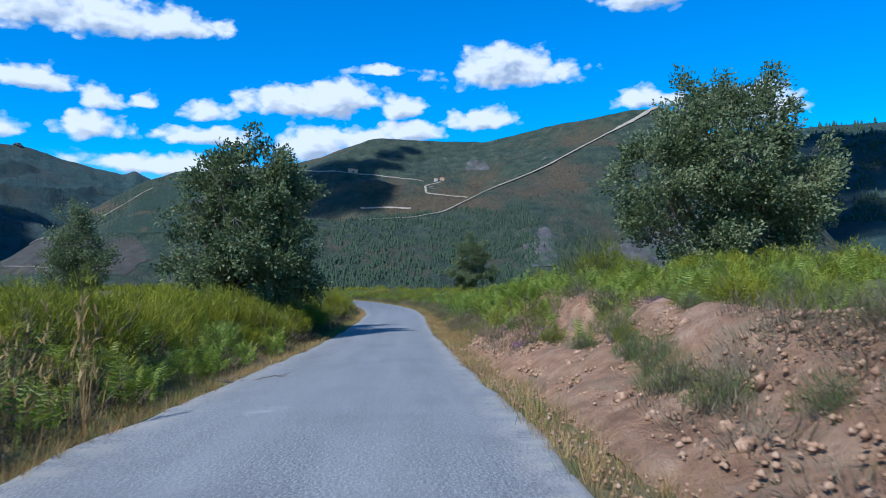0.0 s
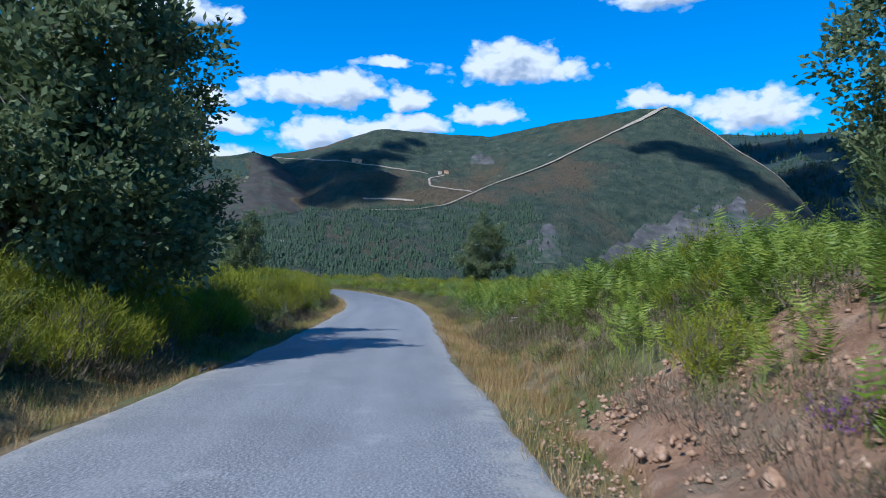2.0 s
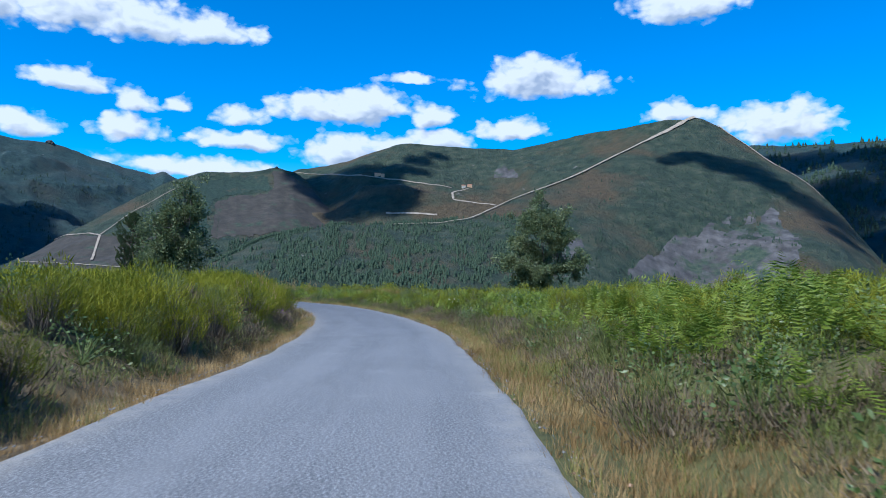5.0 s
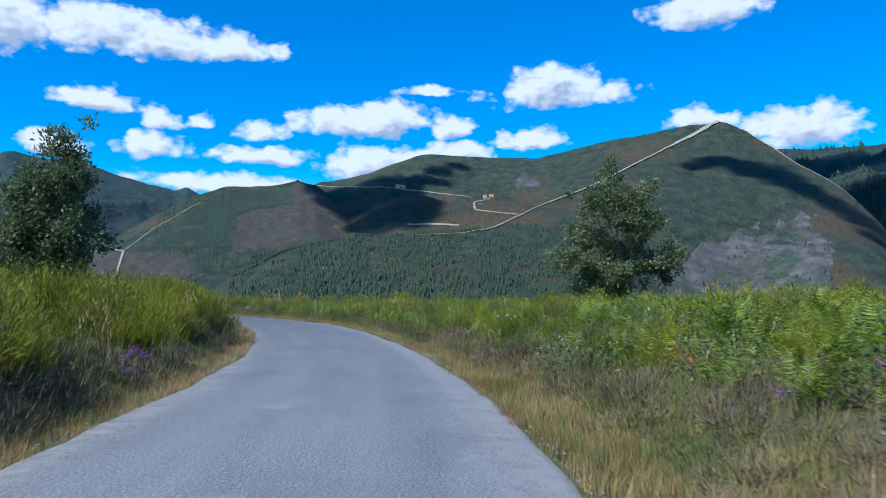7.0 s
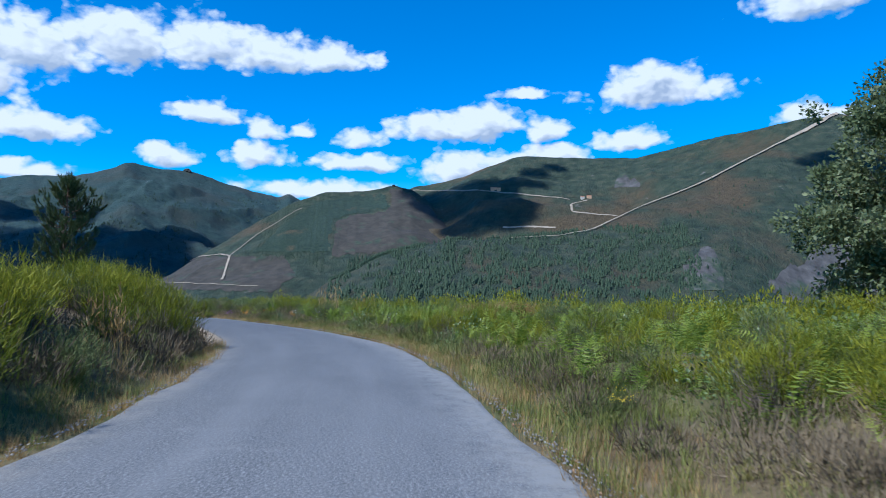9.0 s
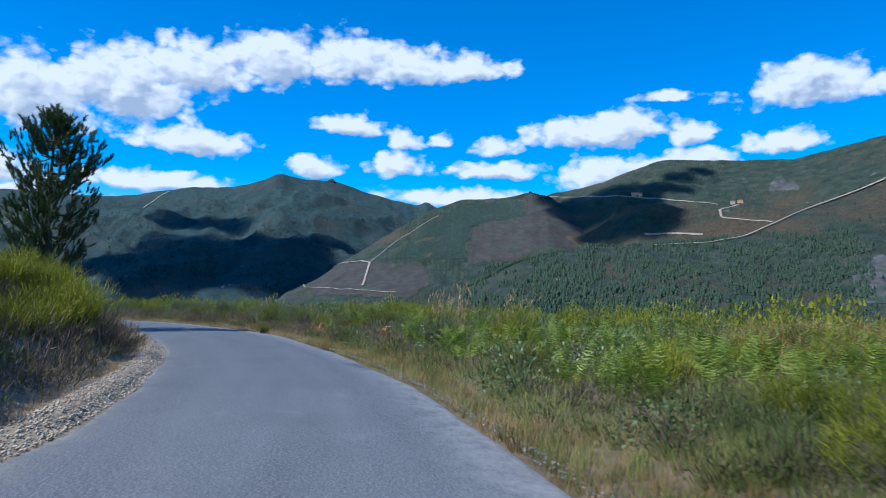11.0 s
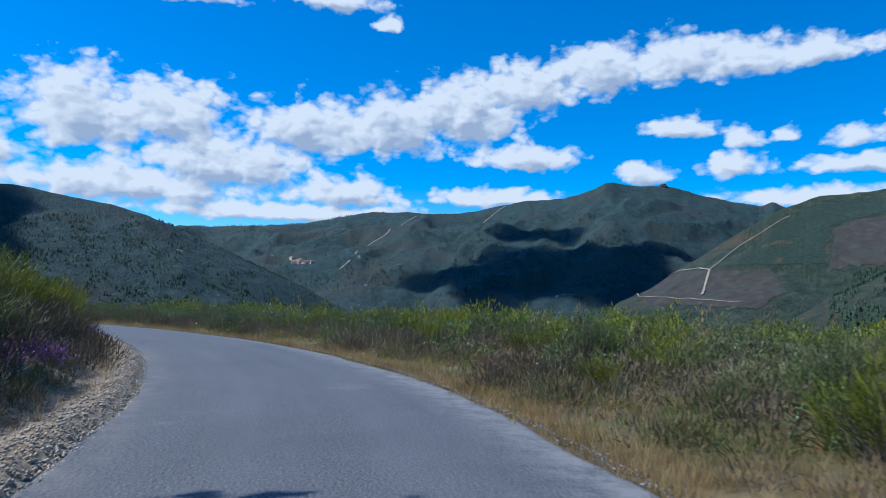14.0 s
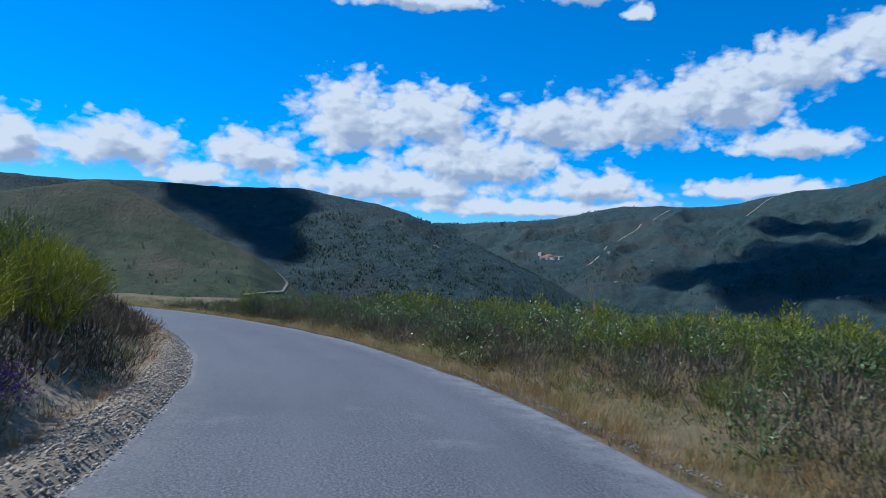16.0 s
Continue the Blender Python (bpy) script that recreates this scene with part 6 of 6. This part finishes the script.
stone_meshes = [mesh_from("stone", v, f, M_REDSTONE) for v, f in STONE_T]
srng = np.random.default_rng(47)
for k, (x, y) in enumerate(sow(srng, 100, (27, 56), (0.8, 4.6), 1)):
    ob = new("stone", stone_meshes[k % 6])
    ob.location = (x, y, ground_at(x, y) + 0.16)
    ob.rotation_euler = tuple(srng.uniform(0, 6.28, 3))
    sc = srng.uniform(0.10, 0.30)
    ob.scale = (sc, sc, sc)
    tagged(ob, "loose ochre stone lying on the eroded bank", "stone", "stones on the bank")


# ---------------------------------------------------------------- single plants that stand out
def plant(name, category, label, group, stems, material, flowers=None, flower_material=None, flower_label="", wood=None):
    """One plant: its stems and, where it blooms, its flowers."""
    root = new(name)
    part("foliage", mesh_from("foliage", *stems, material), root)
    if wood is not None:
        part("stem", mesh_from("stem", *wood, M_BARK), root, "thin brown woody stems")
    if flowers is not None:
        tagged(part("bloom", mesh_from("bloom", *flowers, flower_material), root, flower_label), kind="stuff")
    return tagged(root, label, category, group)


def blooms(template, n, size, seed, top=0.5):
    """Small petals at the upper tips of a plant."""
    r = np.random.default_rng(seed)
    v = template[0]
    up = v[v[:, 2] > np.quantile(v[:, 2], top)]
    o = up[r.integers(0, len(up), n)] + r.normal(size=(n, 3)) * 0.03
    d = r.normal(size=(n, 3)) + [0, 0, 0.6]
    lv, lf = leaves(o, d, size, size * 0.4, r)
    return lv, np.concatenate([lf[:, [0, 1, 2]], lf[:, [0, 2, 3]]])


def stand(first, places, size, seed):
    """The first plant goes to the first place, copies to the others."""
    r = np.random.default_rng(seed)
    for k, (x, y, *own) in enumerate(places):
        sc = own[0] if own else r.uniform(*size)
        m = Matrix.Translation((x, y, ground_at(x, y))) @ pose(0, 0, 0, 0, 0, r.uniform(0, 360))
        ob = first if k == 0 else copy_thing(first, m)
        ob.matrix_basis = m @ Matrix.Diagonal((sc, sc, sc * r.uniform(0.9, 1.1), 1))


tall_broom = [plant("broom_bush", "broom", "tall upright broom bush, bright yellow-green", "broom bushes", broom_mesh(200 + k, 460, 0.0038, 0.42, split=True)[0], M_BROOM, wood=broom_mesh(200 + k, 460, 0.0038, 0.42, split=True)[1]) for k in range(3)]
grey_broom = plant("broom_bush", "broom", "feathery grey-green broom bush", "broom bushes", broom_mesh(210, 440, 0.0036, 0.45, split=True)[0], M_BROOM_GREY, wood=broom_mesh(210, 440, 0.0036, 0.45, split=True)[1])
prng = np.random.default_rng(50)
left_spots = [tuple(p) for p in sow(prng, 70, (30, 128), (1.3, 3.4), -1, 1.0, 4, -0.1, 73)] + [(-6.9, 28.6, 1.7), (-7.3, 31.0, 1.5), (-7.6, 26.2, 1.5)]
for k in range(3):
    stand(tall_broom[k], left_spots[k::3], (0.9, 1.8), 60 + k)
for k in range(3):
    more = [tuple(p) for p in sow(prng, 10, (64, 158), (2.2, 6), 1)] + [tuple(p) for p in sow(prng, 8, (130, 200), (2.0, 4.5), -1)]
    more += [[(5.3, 25.2, 2.4), (2.3, 27.6, 0.8), (2.2, 16.4, 0.7), (2.75, 11.4, 0.6), (-53.0, 118.4, 1.6)], [(1.6, 24.9, 1.15), (5.4, 52.0, 1.3), (5.9, 24.0, 1.6), (-55.5, 118.9, 1.5)], [(3.6, 30.5, 1.3), (-30.6, 115.9, 0.6), (-33.6, 120.6, 1.3)]][k]
    for x, y, *own in more:
        c = copy_thing(tall_broom[k], pose(x, y, ground_at(x, y), 0, 0, prng.uniform(0, 360)))
        sc = own[0] if own else prng.uniform(0.9, 1.4)
        c.scale = (sc, sc, sc)
stand(grey_broom, [(5.0, 25.9, 2.8), (3.9, 21.9, 1.0), (4.2, 13.8, 0.7), (3.6, 11.0, 0.6), (2.4, 13.6, 0.75), (2.8, 12.2, 0.8), (2.65, 10.7, 0.75), (2.6, 9.3, 0.85), (2.45, 8.1, 0.8), (4.6, 12.2, 0.9), (4.9, 10.4, 0.9), (4.6, 8.6, 0.8), (4.3, 7.0, 0.7), (2.55, 6.9, 0.7), (2.9, 5.6, 0.6), (3.4, 16.0, 0.9), (3.2, 18.5, 0.9), (-2.4, 73.2, 1.0), (-1.6, 71.8, 0.9)] + [tuple(p) for p in sow(prng, 14, (95, 200), (1.8, 6), 1)], (0.9, 1.4), 64)
fern_thing = [plant("bracken_clump", "bracken", "big arching clump of bright green bracken", "bracken clumps", fern_mesh(220 + k, 34, 22, 0.5), M_FERN) for k in range(2)]
fern_spots = [(2.6, 23.4, 0.9), (3.0, 24.6, 1.0), (2.4, 25.8, 1.0), (3.2, 22.4, 0.8), (3.4, 27.0, 1.0), (2.2, 28.5, 1.0)] + [tuple(p) for p in sow(prng, 34, (58, 108), (2.4, 5.5), 1)] + [tuple(p) for p in sow(prng, 20, (30, 60), (4.0, 9), 1)] + [tuple(p) for p in sow(prng, 16, (30, 55), (0.5, 2.0), -1)] + [tuple(p) for p in sow(prng, 14, (115, 180), (2, 6), 1)]
for k in range(2):
    stand(fern_thing[k], fern_spots[k::2], (0.7, 1.05), 66 + k)
dead_fern = plant("bracken_clump", "bracken", "withered orange bracken clump", "withered bracken", fern_mesh(230, 12, 14), M_FERN_DEAD)
stand(dead_fern, [(-1.6, 69.4, 0.5), (-28.3, 116.2, 0.5), (-19.1, 111.4, 0.6), (-22.0, 114.5, 0.5), (-42.2, 124.0, 0.4), (-27.5, 117.2, 0.45), (0.9, 66.9, 0.55), (1.5, 66.2, 0.5), (-24.0, 113.6, 0.5)], (0.5, 0.8), 68)
heather = plant("heather", "heather", "low heather tuft in purple bloom", "heather in bloom", heath_mesh(240, 300, 0.0036), M_HEATH_GREEN, blooms(heath_mesh(240, 300, 0.0036), 420, 0.035, 1), M_PURPLE, "purple flowers")
stand(heather, [(1.6, 17.6), (2.3, 17.2), (1.7, 22.4), (3.9, 13.6), (0.3, 35.9), (-1.3, 66.5), (-0.6, 67.4), (-0.2, 65.8), (-10.6, 71.2), (-11.2, 72.6), (-30.6, 118.4), (-31.9, 110.0), (-33.4, 111.5), (-35.4, 112.6), (-41.0, 114.9), (-43.0, 116.1), (-40.2, 114.6, 0.9), (-41.6, 115.3, 1.0), (-43.2, 116.0, 0.9), (-52.6, 119.0, 0.9), (-51.6, 118.8, 0.9), (-53.3, 118.9, 0.8), (-0.4, 66.6, 0.6), (0.4, 66.2, 0.6)],
      (0.6, 1.1), 70)
bell = plant("heather", "heather", "bell heather tuft in deep pink bloom", "heather in bloom", heath_mesh(241, 300, 0.0036), M_HEATH_GREEN, blooms(heath_mesh(241, 300, 0.0036), 420, 0.035, 2), M_PINK, "deep pink flowers")
stand(bell, [(3.7, 24.2, 1.0), (4.0, 24.0, 0.9), (3.3, 24.6, 0.8), (-31.8, 110.2, 0.8), (-44.0, 125.2, 0.6)], (0.7, 1.0), 72)
gorse = plant("flowering_shrub", "shrub", "shrub dotted with yellow flowers", "yellow-flowering shrubs", broom_mesh(250, 240, 0.0045, 0.35), M_BROOM_GREY, blooms(broom_mesh(250, 240, 0.0045, 0.35), 130, 0.032, 3, 0.7), M_YELLOW, "yellow flowers")
stand(gorse, [(0.9, 43.2, 0.8), (0.6, 54.9, 0.8), (7.6, 20.6, 0.9), (-7.0, 84.7, 0.5), (-29.9, 118.7, 0.45), (-28.9, 120.2, 0.5), (-15.5, 103.0, 0.5)], (0.7, 1.0), 74)


def umbel_mesh(seed):
    r = np.random.default_rng(seed)
    n = 9
    foot = np.c_[r.normal(size=(n, 2)) * 0.05, np.zeros(n)]
    tip = foot + np.c_[r.normal(size=(n, 2)) * 0.22, r.uniform(0.6, 1.0, n)]
    st = blades(foot, tip, 0.006, r)
    k = np.repeat(np.arange(n), 24)
    o = tip[k] + r.normal(size=(len(k), 3)) * [0.035, 0.035, 0.010]
    lv, lf = leaves(o, r.normal(size=(len(k), 3)) * [1, 1, 0.4] + [0, 0, 0.3], 0.024, 0.009, r)
    return st, (lv, np.concatenate([lf[:, [0, 1, 2]], lf[:, [0, 2, 3]]]))


um = umbel_mesh(5)
umbel = plant("wild_flower", "flower", "tall wild flower with flat white heads", "white wild flowers", um[0], M_GRASS, um[1], M_WHITE, "white flower heads")
stand(umbel, [(1.6, 38.2), (1.9, 38.6), (1.2, 38.9), (0.6, 37.2), (-23.9, 113.5), (-20.6, 109.0), (-21.4, 111.0), (-4.2, 80.0), (-3.8, 80.6)], (0.45, 0.75), 76)


# a dead twig at the road's edge
def fallen_branch(at, turn, label):
    r = np.random.default_rng(88)
    main = bent((0, 0, 0.03), (1.1, 0.15, 0.05), r, 8, 0.05)
    root = new("fallen_branch")
    root.matrix_world = pose(at[0], at[1], ground_at(*at) + 0.09, 0, 0, turn)
    part("branch", mesh_from("branch", *tube(main, np.linspace(0.018, 0.006, 8), 6), M_BARK, True), root)
    for k in range(9):
        o = main[r.integers(1, 8)]
        e = o + np.array([r.uniform(0.1, 0.3), r.uniform(-0.25, 0.25), r.uniform(0.0, 0.08)])
        part("twig", mesh_from("twig", *tube(bent(o, e, r, 4, 0.1), np.linspace(0.008, 0.003, 4), 4), M_BARK, True), root)
    tagged(root, label, "branch")


fallen_branch((-4.55, 13.4), 20, "dry fallen branch lying at the road's edge")
